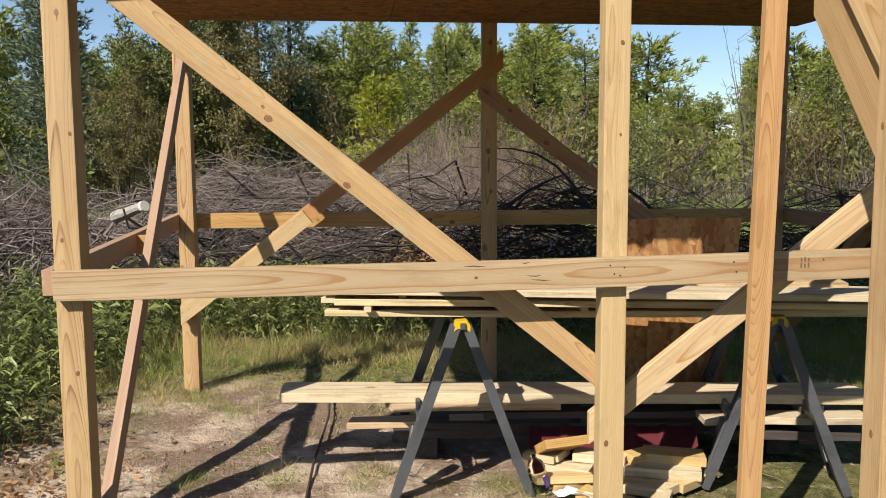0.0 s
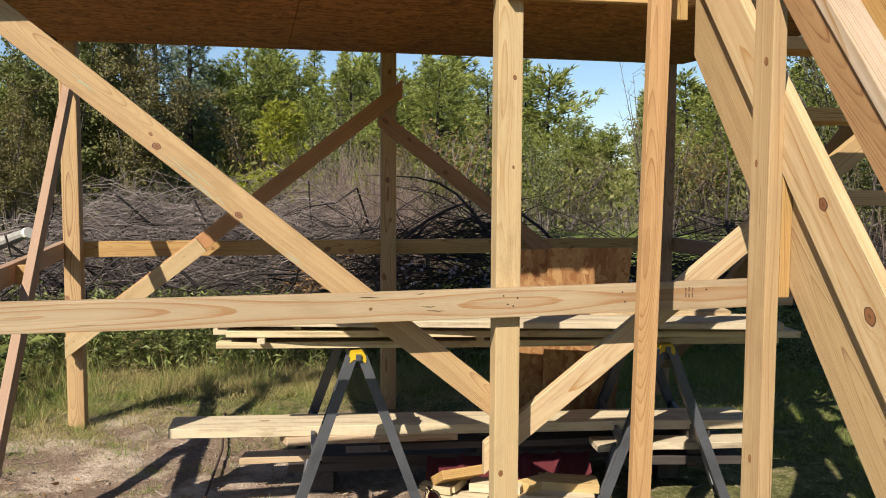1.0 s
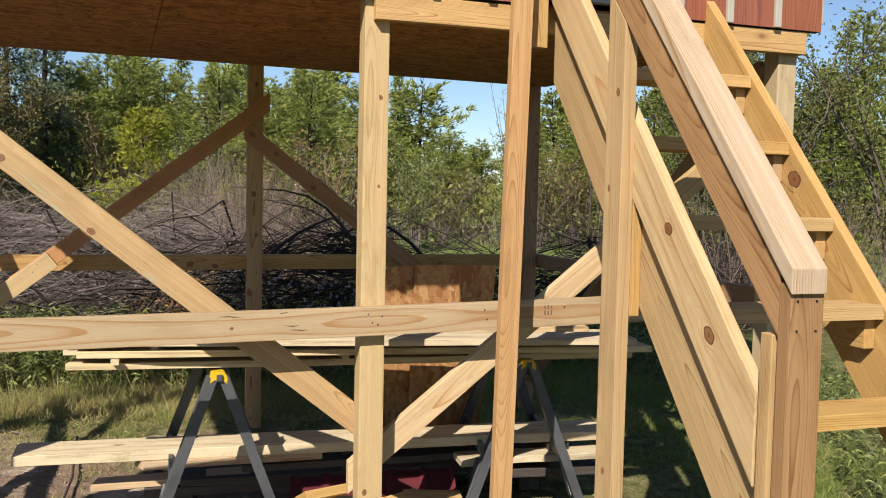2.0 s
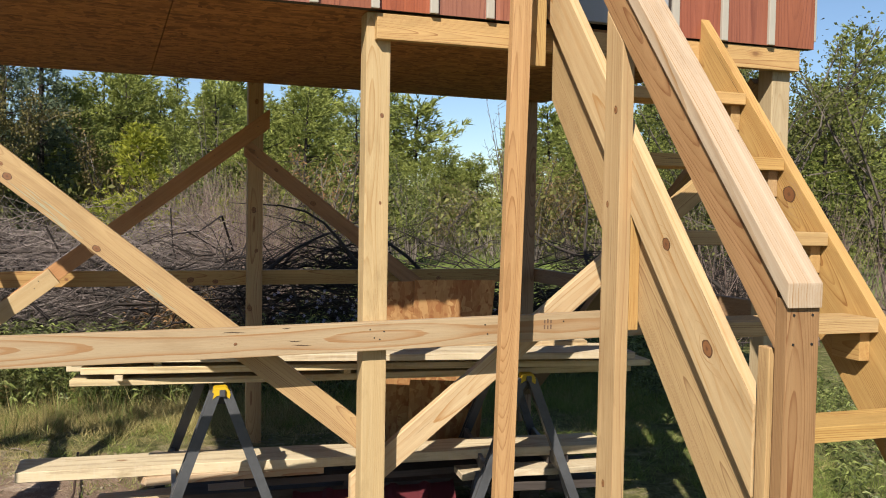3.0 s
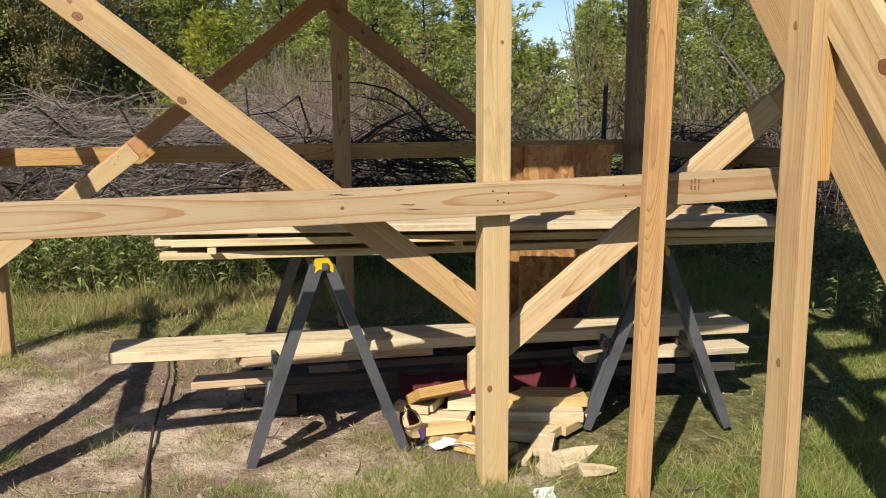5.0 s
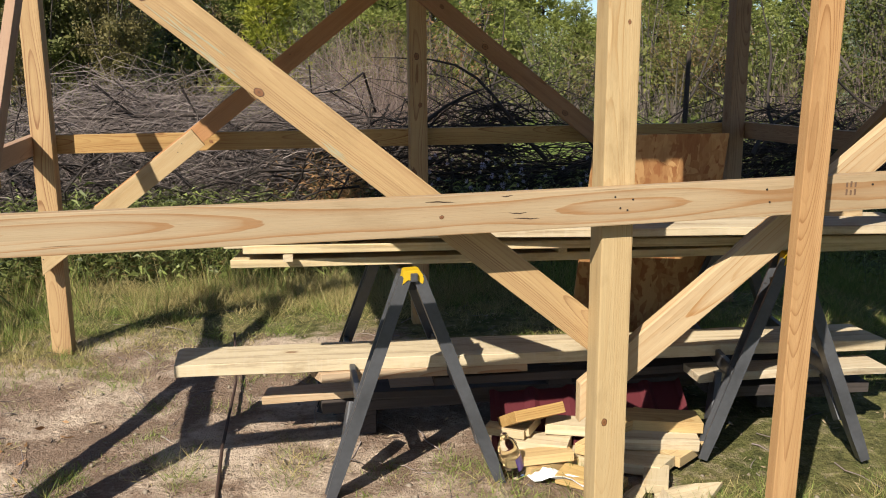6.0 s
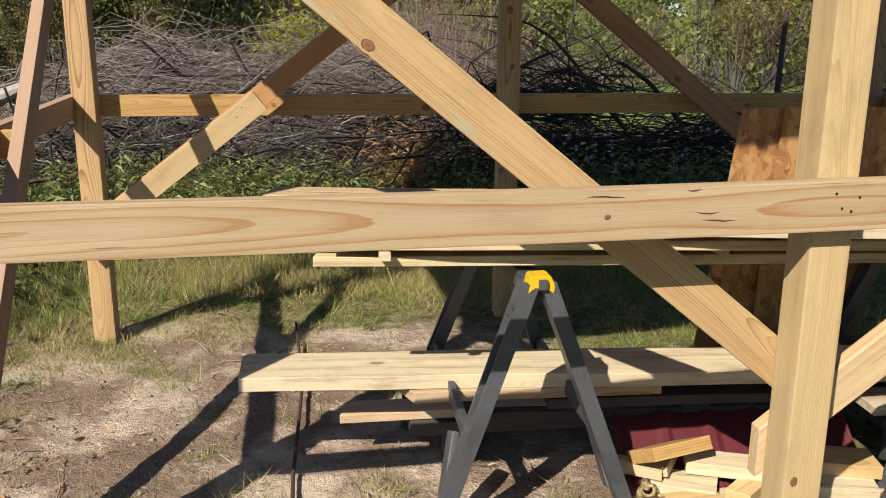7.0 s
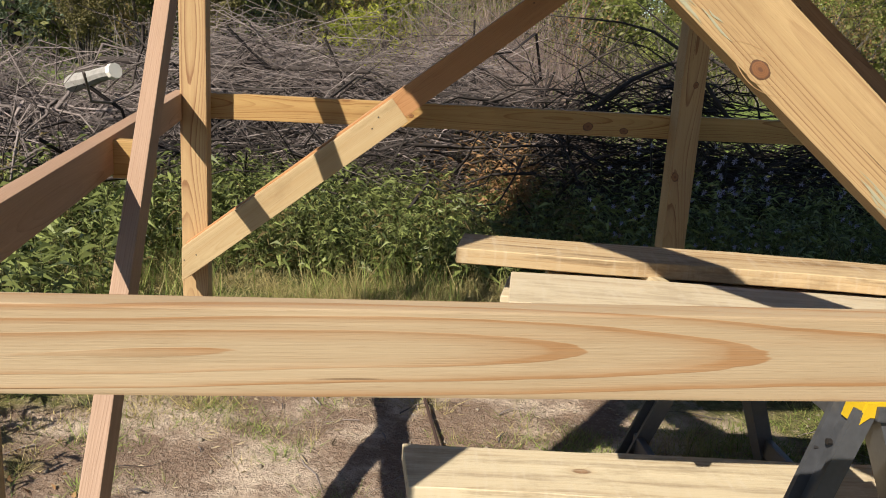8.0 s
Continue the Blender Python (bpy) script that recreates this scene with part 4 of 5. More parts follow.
LOW, LOWS = "thick sawn plank on the low pile under the sawhorses", "low pile planks"
waney("plank", (-0.395, 3.70, 0.312), (2.16, 3.50, 0.312), 0.20, 0.042, SAWN, LOW, LOWS, 41, wobble=0.012)
waney("plank", (0.085, 3.585, 0.272), (0.815, 3.565, 0.276), 0.085, 0.034, PINE_PALE, "short pale offcut board beside the low pile", LOWS, 42, wobble=0.004)
waney("plank", (-0.10, 3.74, 0.150), (0.55, 3.72, 0.160), 0.10, 0.028, PINE_PALE, "thin pale board lower in the pile", LOWS, 43, wobble=0.006)
# The weathered lower boards have the shade under the top plank in their colour.
waney("plank", (0.50, 3.60, 0.232), (1.95, 3.56, 0.232), 0.12, 0.030, WEATHERED_SHADED, "weathered plank in the low pile, darkened for the shade", LOWS, 44, wobble=0.010)
waney("plank", (1.42, 3.44, 0.235), (2.12, 3.40, 0.24), 0.12, 0.03, SAWN, "sawn plank end lying across the low pile", LOWS, 45, wobble=0.02)
waney("plank", (0.25, 3.75, 0.155), (2.2, 3.66, 0.155), 0.20, 0.03, WEATHERED_SHADED, "grey weathered board at the bottom of the pile, shade in its colour", LOWS, 46, wobble=0.012)
waney("plank", (0.10, 3.78, 0.115), (2.1, 3.80, 0.115), 0.24, 0.04, WEATHERED_SHADED, "grey weathered board at the bottom of the pile, shade in its colour", LOWS, 47, wobble=0.01)
waney("plank", (1.5, 3.50, 0.16), (2.1, 3.46, 0.16), 0.16, 0.04, WEATHERED_SHADED, "grey weathered board at the bottom of the pile, shade in its colour", LOWS, 49, wobble=0.012)
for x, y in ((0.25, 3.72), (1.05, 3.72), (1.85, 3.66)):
    thing_board("bearer", (x, y - 0.04, 0.045), (x + 0.03, y + 0.2, 0.045), 0.10, 0.09, WEATHERED_SHADED, "weathered timber bearer on the soil under the pile, shade in its colour", "bearer", "bearers", wide=(1, 0, 0), bevel=0.006)
thing_board("bearer", (0.98, 3.60, 0.145), (0.99, 3.76, 0.145), 0.09, 0.29, WEATHERED_SHADED, "upright timber block propping the plank end, darkened for the shade", "bearer", "bearers", wide=(1, 0, 0), bevel=0.006)
thing_board("bearer", (1.90, 3.42, 0.20), (1.92, 3.62, 0.20), 0.10, 0.17, WEATHERED_SHADED, "upright timber block propping the plank end, darkened for the shade", "bearer", "bearers", wide=(1, 0, 0), bevel=0.006)


def ribbed_sheet():
    bm = bmesh.new()
    n = 40
    rows = []
    for j, y in enumerate((3.345, 3.60)):
        row = []
        for i in range(n + 1):
            x = 0.66 + 0.74 * i / n + 0.05 * j
            rib = 0.012 if i % 8 in (0, 1) else 0.0
            row.append(bm.verts.new((x, y, 0.035 + rib + 0.120 * j)))
        rows.append(row)
    for i in range(n):
        bm.faces.new((rows[0][i], rows[0][i + 1], rows[1][i + 1], rows[1][i]))
    ext = bmesh.ops.extrude_face_region(bm, geom=bm.faces[:])
    bmesh.ops.translate(bm, vec=(0, 0, -0.003), verts=[v for v in ext["geom"] if isinstance(v, bmesh.types.BMVert)])
    bmesh.ops.recalc_face_normals(bm, faces=bm.faces)
    tagged(part("metal_sheet", bm, MAROON), "maroon ribbed metal sheet lying under the board pile", "metal sheet")


ribbed_sheet()


# ---- leaning panels ----
def panel(pts, y0, y1, text):
    """A strand board offcut; pts are its corners across and up, foot at y0 and head at y1."""
    bm = bmesh.new()
    top = max(p[1] for p in pts)
    vs = [bm.verts.new((px, y0 + (y1 - y0) * pz / top, pz)) for px, pz in pts]
    f = bm.faces.new(vs)
    ext = bmesh.ops.extrude_face_region(bm, geom=[f])
    bmesh.ops.translate(bm, vec=(0, 0.011, 0), verts=[v for v in ext["geom"] if isinstance(v, bmesh.types.BMVert)])
    bmesh.ops.recalc_face_normals(bm, faces=bm.faces)
    ob = part("panel", bm, OSB_SIDE)
    tagged(ob, text, "panel", "leaning panels")


panel([(1.13, 0.0), (1.40, 0.0), (1.42, 1.058), (1.205, 1.056)], 4.02, 3.905, "orange strand board offcut standing behind the plank stack")
panel([(1.33, 0.0), (1.70, 0.0), (1.757, 1.062), (1.335, 1.064)], 3.98, 3.885, "orange strand board offcut with sunlit head behind the stack")

# ---- offcuts by the post ----
rs = random.Random(23)
CUTS = "offcuts in the heap"
cuts = [  # x, y, z, length, width, thickness, turn, tilt, look
    (0.88, 3.28, 0.024, 0.30, 0.09, 0.036, 18, 0, 0), (1.06, 3.24, 0.024, 0.34, 0.10, 0.036, -28, 0, 1), (1.33, 3.29, 0.024, 0.32, 0.09, 0.036, 9, 0, 0),
    (0.83, 3.35, 0.060, 0.20, 0.10, 0.036, -24, 3, 1), (1.05, 3.33, 0.064, 0.26, 0.07, 0.036, 40, 0, 0), (1.26, 3.30, 0.062, 0.34, 0.09, 0.038, -12, 2, 1),
    (0.79, 3.25, 0.060, 0.24, 0.085, 0.03, 6, -3, 0), (1.39, 3.36, 0.100, 0.25, 0.11, 0.038, -16, 0, 0), (1.20, 3.38, 0.102, 0.20, 0.07, 0.036, 31, 4, 0),
    (0.97, 3.37, 0.100, 0.22, 0.09, 0.036, -19, 0, 1), (0.80, 3.41, 0.100, 0.13, 0.06, 0.03, 55, -6, 1), (0.80, 3.38, 0.150, 0.18, 0.13, 0.038, 16, -30, 2),
    (0.72, 3.39, 0.098, 0.14, 0.05, 0.028, -35, 8, 1), (1.47, 3.28, 0.028, 0.22, 0.09, 0.036, 34, 0, 0), (1.17, 3.10, 0.022, 0.15, 0.08, 0.03, 64, 0, 1), (0.93, 3.13, 0.02, 0.20, 0.10, 0.03, -38, 0, 0),
]
for x, y, z, l, w, t, turn, tilt, kind in cuts:
    x = x if x < 1.1 else 1.1 + (x - 1.1) * 0.62
    bm = box_bm(l, t, w, 0.002)
    cut = rs.uniform(-0.5, 0.5)
    for v in bm.verts:
        if v.co.x > 0:
            v.co.x += v.co.z * cut
    ob = part("offcut", bm, (PINE_FRESH, SAWN, PINE)[kind])
    ob.matrix_basis = pose(x, y, z, 90 + tilt + rs.uniform(-4, 4), rs.uniform(-3, 3), turn)
    tagged(ob, ("yellow pine offcut in the heap beside the post", "pale pine offcut in the heap beside the post", "brown pine offcut in the heap beside the post")[kind], "offcut", CUTS)
for x, y, turn, s in ((1.20, 2.98, 10, 1.2), (1.10, 2.93, 70, 0.8), (1.24, 2.86, -30, 0.7), (1.04, 3.02, 40, 0.6)):
    bm = bmesh.new()
    top = [bm.verts.new((0.09 * s * math.cos(a) * r, 0.055 * s * math.sin(a) * r, 0.016 + 0.008 * math.sin(3 * a))) for a, r in ((0.1, 1.2), (0.9, 0.7), (1.7, 1.0), (2.6, 1.1), (3.3, 0.8), (4.2, 1.1), (5.2, 0.8))]
    f = bm.faces.new(top)
    ext = bmesh.ops.extrude_face_region(bm, geom=[f])
    bmesh.ops.translate(bm, vec=(0, 0, -0.016), verts=[v for v in ext["geom"] if isinstance(v, bmesh.types.BMVert)])
    bmesh.ops.recalc_face_normals(bm, faces=bm.faces)
    ob = part("wood_chip", bm, SAWN)
    ob.matrix_basis = pose(x, y, 0.006, 4, -5, turn)
    tagged(ob, "broken flat wood chip lying in the grass", "wood chip", "broken chips")


# ---- small litter ----
def bottle():
    b = thing("water_bottle", "clear crumpled plastic water bottle with a purple label", "bottle")
    prof = [(0.0, 0.0), (0.03, 0.002), (0.032, 0.03), (0.030, 0.05), (0.033, 0.07), (0.031, 0.10), (0.033, 0.13), (0.027, 0.155), (0.013, 0.18), (0.013, 0.195)]
    bm = bmesh.new()
    rings = [[bm.verts.new((r * math.cos(k * math.pi / 8) * (1 + 0.08 * math.sin(5 * z * 60 + k)), r * math.sin(k * math.pi / 8), z)) for k in range(16)] for r, z in prof[1:]]
    for r0, r1 in zip(rings, rings[1:]):
        for k in range(16):
            bm.faces.new((r0[k], r0[(k + 1) % 16], r1[(k + 1) % 16], r1[k]))
    bm.faces.new(rings[0][::-1])
    part("body", bm, CLEAR, b, smooth=True)
    bm = bmesh.new()
    arc = [math.radians(-100 + 10 * k) for k in range(8)]
    low, high = ([bm.verts.new((0.0348 * math.cos(a), 0.0348 * math.sin(a), z)) for a in arc] for z in (0.045, 0.105))
    for k in range(7):
        bm.faces.new((low[k], low[k + 1], high[k + 1], high[k]))
    part("label", bm, PURPLE, b, "torn purple paper label", smooth=True)
    b.matrix_basis = pose(0.715, 3.235, 0.012, 14, -26, 20)


bottle()


def crumpled(name, x, y, turn, lx, ly, material, text, category, seed):
    bm = bmesh.new()
    bmesh.ops.create_grid(bm, x_segments=8, y_segments=6, size=0.5)
    for v in bm.verts:
        v.co = Vector((v.co.x * lx, v.co.y * ly, 0.03 + 0.035 * noise.noise((v.co.x * 3 + seed, v.co.y * 3, seed))))
    ext = bmesh.ops.extrude_face_region(bm, geom=bm.faces[:])
    bmesh.ops.translate(bm, vec=(0, 0, -0.0015), verts=[v for v in ext["geom"] if isinstance(v, bmesh.types.BMVert)])
    bmesh.ops.recalc_face_normals(bm, faces=bm.faces)
    ob = part(name, bm, material)
    ob.matrix_basis = pose(x, y, 0.0, 0, 0, turn)
    tagged(ob, text, category)


crumpled("flashing", 0.84, 3.16, -35, 0.20, 0.07, WHITE_FILM, "bent strip of white metal flashing on the soil", "flashing", 3)
bracket = thing("bracket", "small folded white metal bracket lying in grass", "bracket")
part("plate", box_bm(0.070, 0.075, 0.003, 0.0008), WHITE_FILM, bracket).location = (0, 0, 0.002)
part("flange", box_bm(0.070, 0.003, 0.022, 0.0008), WHITE_FILM, bracket).location = (0, 0.037, 0.013)
bracket.matrix_basis = pose(1.01, 2.70, 0.004, 14, 3, 4)
rod = part("steel_rod", tube_bm([(-0.235, 2.95, 0.012), (-0.25, 3.6, 0.018), (-0.24, 4.3, 0.014), (-0.285, 5.0, 0.02)], [0.006] * 4, 8), RUST)
tagged(rod, "thin dark steel rod lying on the soil", "rod")

# ---- plants, brush and woods ----
rng = np.random.default_rng(7)


def np_mesh(name, verts, faces, material):
    """A mesh from arrays; faces all have the same number of corners."""
    me = bpy.data.meshes.new(name)
    verts, faces = np.asarray(verts, dtype=np.float32), np.asarray(faces, dtype=np.int32)
    n = faces.shape[1]
    me.vertices.add(len(verts))
    me.vertices.foreach_set("co", verts.ravel())
    me.loops.add(faces.size)
    me.loops.foreach_set("vertex_index", faces.ravel())
    me.polygons.add(len(faces))
    me.polygons.foreach_set("loop_start", np.arange(0, faces.size, n, dtype=np.int32))
    me.update(calc_edges=True)
    me.materials.append(material)
    return me


def unit(v):
    return v / np.maximum(np.linalg.norm(v, axis=-1, keepdims=True), 1e-9)


def leaves_mesh(name, base, direction, length, width, material, droop=0.25):
    """Pointed leaves as folded kites: base points, directions, lengths and widths."""
    d = unit(direction)
    r = rng.normal(size=d.shape)
    side = unit(np.cross(d, r))
    up = np.cross(side, d)
    length, width = np.broadcast_to(length, (len(d),))[:, None], np.broadcast_to(width, (len(d),))[:, None]
    mid = base + d * length * 0.45 + up * length * 0.10
    tip = base + d * length - np.array([0, 0, 1.0]) * length * droop
    v = np.stack([base, mid - side * width / 2, tip, mid + side * width / 2], axis=1)
    f = np.arange(len(d) * 4).reshape(-1, 4)
    return np_mesh(name, v.reshape(-1, 3), f, material)


def needles_mesh(name, base, direction, length, width, material):
    """Short needle sprays, one narrow triangle each."""
    d = unit(direction)
    side = unit(np.cross(d, rng.normal(size=d.shape)))
    length, width = length[:, None], width[:, None]
    v = np.stack([base - side * width / 2, base + side * width / 2, base + d * length], axis=1)
    return np_mesh(name, v.reshape(-1, 3), np.arange(len(d) * 3).reshape(-1, 3), material)


def sticks_mesh(name, start, direction, length, radius, material, bend=0.12, sides=4, segs=4):
    """Bent, tapered twigs."""
    n = len(start)
    d = unit(direction)
    a = unit(np.cross(d, rng.normal(size=(n, 3))))
    b = np.cross(d, a)
    ts = np.linspace(0, 1, segs + 1)
    wob = rng.normal(size=(n, 2)) * bend
    wob2 = rng.normal(size=(n, 2)) * bend * 0.4
    rings = []
    for t in ts:
        off = (np.sin(np.pi * t) * wob[:, :1] + np.sin(2.7 * np.pi * t) * wob2[:, :1]) * a + (np.sin(np.pi * t) * wob[:, 1:] + np.sin(2.3 * np.pi * t) * wob2[:, 1:]) * b
        c = start + d * (length * t)[:, None] + off * length[:, None] * 0.5
        r = (radius * (1 - 0.8 * t))[:, None]
        rings.append(np.stack([c + r * (math.cos(2 * math.pi * k / sides) * a + math.sin(2 * math.pi * k / sides) * b) for k in range(sides)], 1))
    v = np.stack(rings, 1)
    base = (np.arange(n) * (segs + 1) * sides)[:, None, None, None]
    i = np.arange(segs)[None, :, None, None] * sides
    k = np.arange(sides)[None, None, :, None]
    kn = (k + 1) % sides
    f = np.concatenate([base + i + k, base + i + kn, base + i + sides + kn, base + i + sides + k], axis=3).reshape(-1, 4)
    return np_mesh(name, v.reshape(-1, 3), f, material)


def stuff(name, me, text, category):
    return tagged(new(name, me), text, category, kind="stuff")


def patchy(x, y, scale=1.3, seed=0.0):
    return np.array([noise.noise((a * scale, b * scale, seed)) + 0.5 * noise.noise((a * scale * 3, b * scale * 3, seed + 5)) for a, b in zip(x, y)])


def heights(x, y):
    return np.array([ground_height(a, b) for a, b in zip(x, y)])


# grass in small tufts; thin on the trodden soil, dense elsewhere
def turf():
    n, m = 9500, 9000
    x = np.concatenate([rng.uniform(-5.0, 5.2, n), np.where(rng.random(m) < 0.5, rng.uniform(0.2, 3.8, m), rng.uniform(-1.8, 3.6, m))])
    y = np.concatenate([rng.uniform(1.0, 8.0, n), rng.uniform(2.0, 6.2, m)])
    p = patchy(x, y)
    bare = np.exp(-(((x + 0.55) / 1.0) ** 2 + ((y - 3.8) / 0.85) ** 2))
    worn = np.exp(-(((x - 1.1) / 1.2) ** 2 + ((y - 3.75) / 0.5) ** 2))
    thin = np.exp(-(((x - 2.7) / 0.8) ** 2 + ((y - 2.5) / 0.4) ** 2)) + np.exp(-(((x - 1.75) / 0.5) ** 2 + ((y - 3.2) / 0.3) ** 2))
    keep = p + 0.58 - 1.4 * bare - 1.1 * worn - 0.7 * thin > rng.uniform(0, 0.9, len(x))
    # stray clumps that survive on the trodden soil
    cx, cy = rng.uniform(-1.9, 0.9, 85), rng.uniform(2.4, 4.7, 85)
    sx, sy = np.repeat(cx, 7) + rng.normal(0, 0.05, 595), np.repeat(cy, 7) + rng.normal(0, 0.05, 595)
    x, y, p = np.concatenate([x[keep], sx]), np.concatenate([y[keep], sy]), np.concatenate([p[keep], np.full(595, -0.3)])
    dry = (patchy(x, y, 0.9, 3.0) + rng.normal(0, 0.30, len(x)) + 0.5 * np.clip(y - 4.3, 0, 2) * (x < 1.4) - 0.22 * (x > 0.8)) > 0.12
    tall = 0.030 + 0.030 * rng.random(len(x)) ** 2 + 0.030 * np.clip(p, 0, 1) + 0.02 * np.clip(y - 4.6, 0, 1.5) + 0.02 * (x > 1.4) + 0.05 * (rng.random(len(x)) < 0.10) + 0.10 * np.clip(y - 4.9, 0, 1) * rng.random(len(x))
    # lusher green turf in front of the posts
    lx, ly = rng.uniform(-0.5, 2.6, 2600), rng.uniform(1.9, 3.05, 2600)
    lush = patchy(lx, ly, 1.7, 30.0) + 0.30 > rng.uniform(0, 0.6, 2600)
    lx, ly = lx[lush], ly[lush]
    x, y = np.concatenate([x, lx]), np.concatenate([y, ly])
    dry = np.concatenate([dry, rng.random(len(lx)) < 0.22])
    tall = np.concatenate([tall, rng.uniform(0.045, 0.085, len(lx))])
    # rank clumps between the soil and the weeds
    cx, cy = rng.uniform(-2.2, 1.3, 380), rng.uniform(4.6, 6.2, 380)
    rank = patchy(cx, cy, 1.1, 44.0) + 0.25 > rng.uniform(0, 0.7, 380)
    cx, cy = np.repeat(cx[rank], 6), np.repeat(cy[rank], 6)
    x, y = np.concatenate([x, cx + rng.normal(0, 0.05, len(cx))]), np.concatenate([y, cy + rng.normal(0, 0.04, len(cx))])
    dry = np.concatenate([dry, np.repeat(rng.random(len(cx) // 6) < 0.5, 6)])
    tall = np.concatenate([tall, np.repeat(rng.uniform(0.05, 0.11, len(cx) // 6), 6)])
    k = 20
    for name, pick, mat, text in (("grass", ~dry, GRASS, "short green grass tufts on the soil"), ("dry_grass", dry, DRY_GRASS, "yellowed dry grass tufts on the soil")):
        idx = np.repeat(np.flatnonzero(pick), k)
        q = len(idx)
        off = rng.normal(0, 0.030, (q, 2))
        bx, by = x[idx] + off[:, 0], y[idx] + off[:, 1]
        base = np.stack([bx, by, np.repeat(heights(x[pick], y[pick]), k) - 0.003], 1)
        out = np.concatenate([off * 14 + rng.normal(0, 0.55, (q, 2)), rng.uniform(0.45, 1.2, (q, 1))], 1)
        h = tall[idx] * rng.uniform(0.45, 1.25, q)
        stuff(name, needles_mesh(name, base, out, h, rng.uniform(0.0016, 0.0034, q), mat), text, "grass")


turf()


def long_grass():
    """Coarse long blades that stand among the weeds."""
    n = 30000
    x, y = rng.uniform(-4.5, 3.6, n), rng.uniform(5.0, 7.5, n)
    x = np.where((y < 5.5) & (x > -1.3), -1.3 - rng.random(n) * 2.2, x)
    keep = patchy(x, y, 1.6, 21.0) + 0.35 > rng.uniform(0, 0.9, n)
    x, y = x[keep], y[keep]
    n = len(x)
    base = np.stack([x, y, heights(x, y)], 1)
    dry = rng.random(n) < 0.4
    h = rng.uniform(0.06, 0.38, n) * np.clip(0.40 + (y - 5.3) * 0.6, 0.35, 1)
    for pick, mat, text in ((~dry, GRASS, "long green grass blades among the weeds"), (dry, DRY_GRASS, "long straw-coloured grass blades among the weeds")):
        m = int(pick.sum())
        out = np.concatenate([rng.normal(0, 0.35, (m, 2)), np.ones((m, 1))], 1)
        stuff("long_grass", needles_mesh("long_grass", base[pick], out, h[pick], rng.uniform(0.003, 0.006, m), mat), text, "grass")


long_grass()


def litter():
    n = 5200
    x, y = rng.uniform(-4, 4, n), rng.uniform(1.2, 6.5, n)
    base = np.stack([x, y, heights(x, y) + 0.004], 1)
    d = np.stack([rng.normal(size=n), rng.normal(size=n), rng.uniform(-0.05, 0.25, n)], 1)
    stuff("leaf_litter", leaves_mesh("leaf_litter", base, d, rng.uniform(0.010, 0.045, n), rng.uniform(0.002, 0.009, n), LITTER, 0.0), "dead grass, leaf bits and wood shavings on the soil", "litter")
    n = 1300
    x, y = rng.uniform(-2.2, 1.8, n), rng.uniform(2.2, 5.2, n)
    s = 0.003 + 0.009 * rng.random(n) ** 3
    oct_v = np.array([(1, 0, 0), (0, 1, 0), (-1, 0, 0), (0, -1, 0), (0, 0, 0.7), (0, 0, -0.7)], float)
    v = oct_v[None] * (1 + 0.35 * rng.normal(size=(n, 6, 1))) * s[:, None, None] + np.stack([x, y, heights(x, y) + 0.002], 1)[:, None]
    tri = np.array([(0, 1, 4), (1, 2, 4), (2, 3, 4), (3, 0, 4), (1, 0, 5), (2, 1, 5), (3, 2, 5), (0, 3, 5)])
    f = (np.arange(n) * 6)[:, None, None] + tri[None]
    stuff("pebbles", np_mesh("pebbles", v.reshape(-1, 3), f.reshape(-1, 3), STONE), "small pale pebbles and clods on the soil", "pebbles")
    n = 260
    x, y = rng.uniform(-3.0, 2.2, n), rng.uniform(2.2, 5.5, n)
    start = np.stack([x, y, heights(x, y) + 0.006], 1)
    d = np.stack([rng.normal(size=n), rng.normal(size=n), np.full(n, 0.02)], 1)
    stuff("ground_twigs", sticks_mesh("ground_twigs", start, d, rng.uniform(0.05, 0.28, n), rng.uniform(0.0015, 0.004, n), BARK), "thin fallen twigs on the soil", "twigs")

    n = 2600
    x, y = rng.normal(-1.75, 0.35, n), rng.normal(3.1, 0.45, n)
    base = np.stack([x, y, heights(x, y) + 0.006], 1)
    d = np.stack([rng.normal(size=n), rng.normal(size=n), rng.uniform(-0.1, 0.5, n)], 1)
    stuff("dead_leaves", leaves_mesh("dead_leaves", base, d, rng.uniform(0.015, 0.05, n), rng.uniform(0.008, 0.022, n), FERN, 0.0), "brown dead leaves and stalks beside the corner post", "litter")


litter()


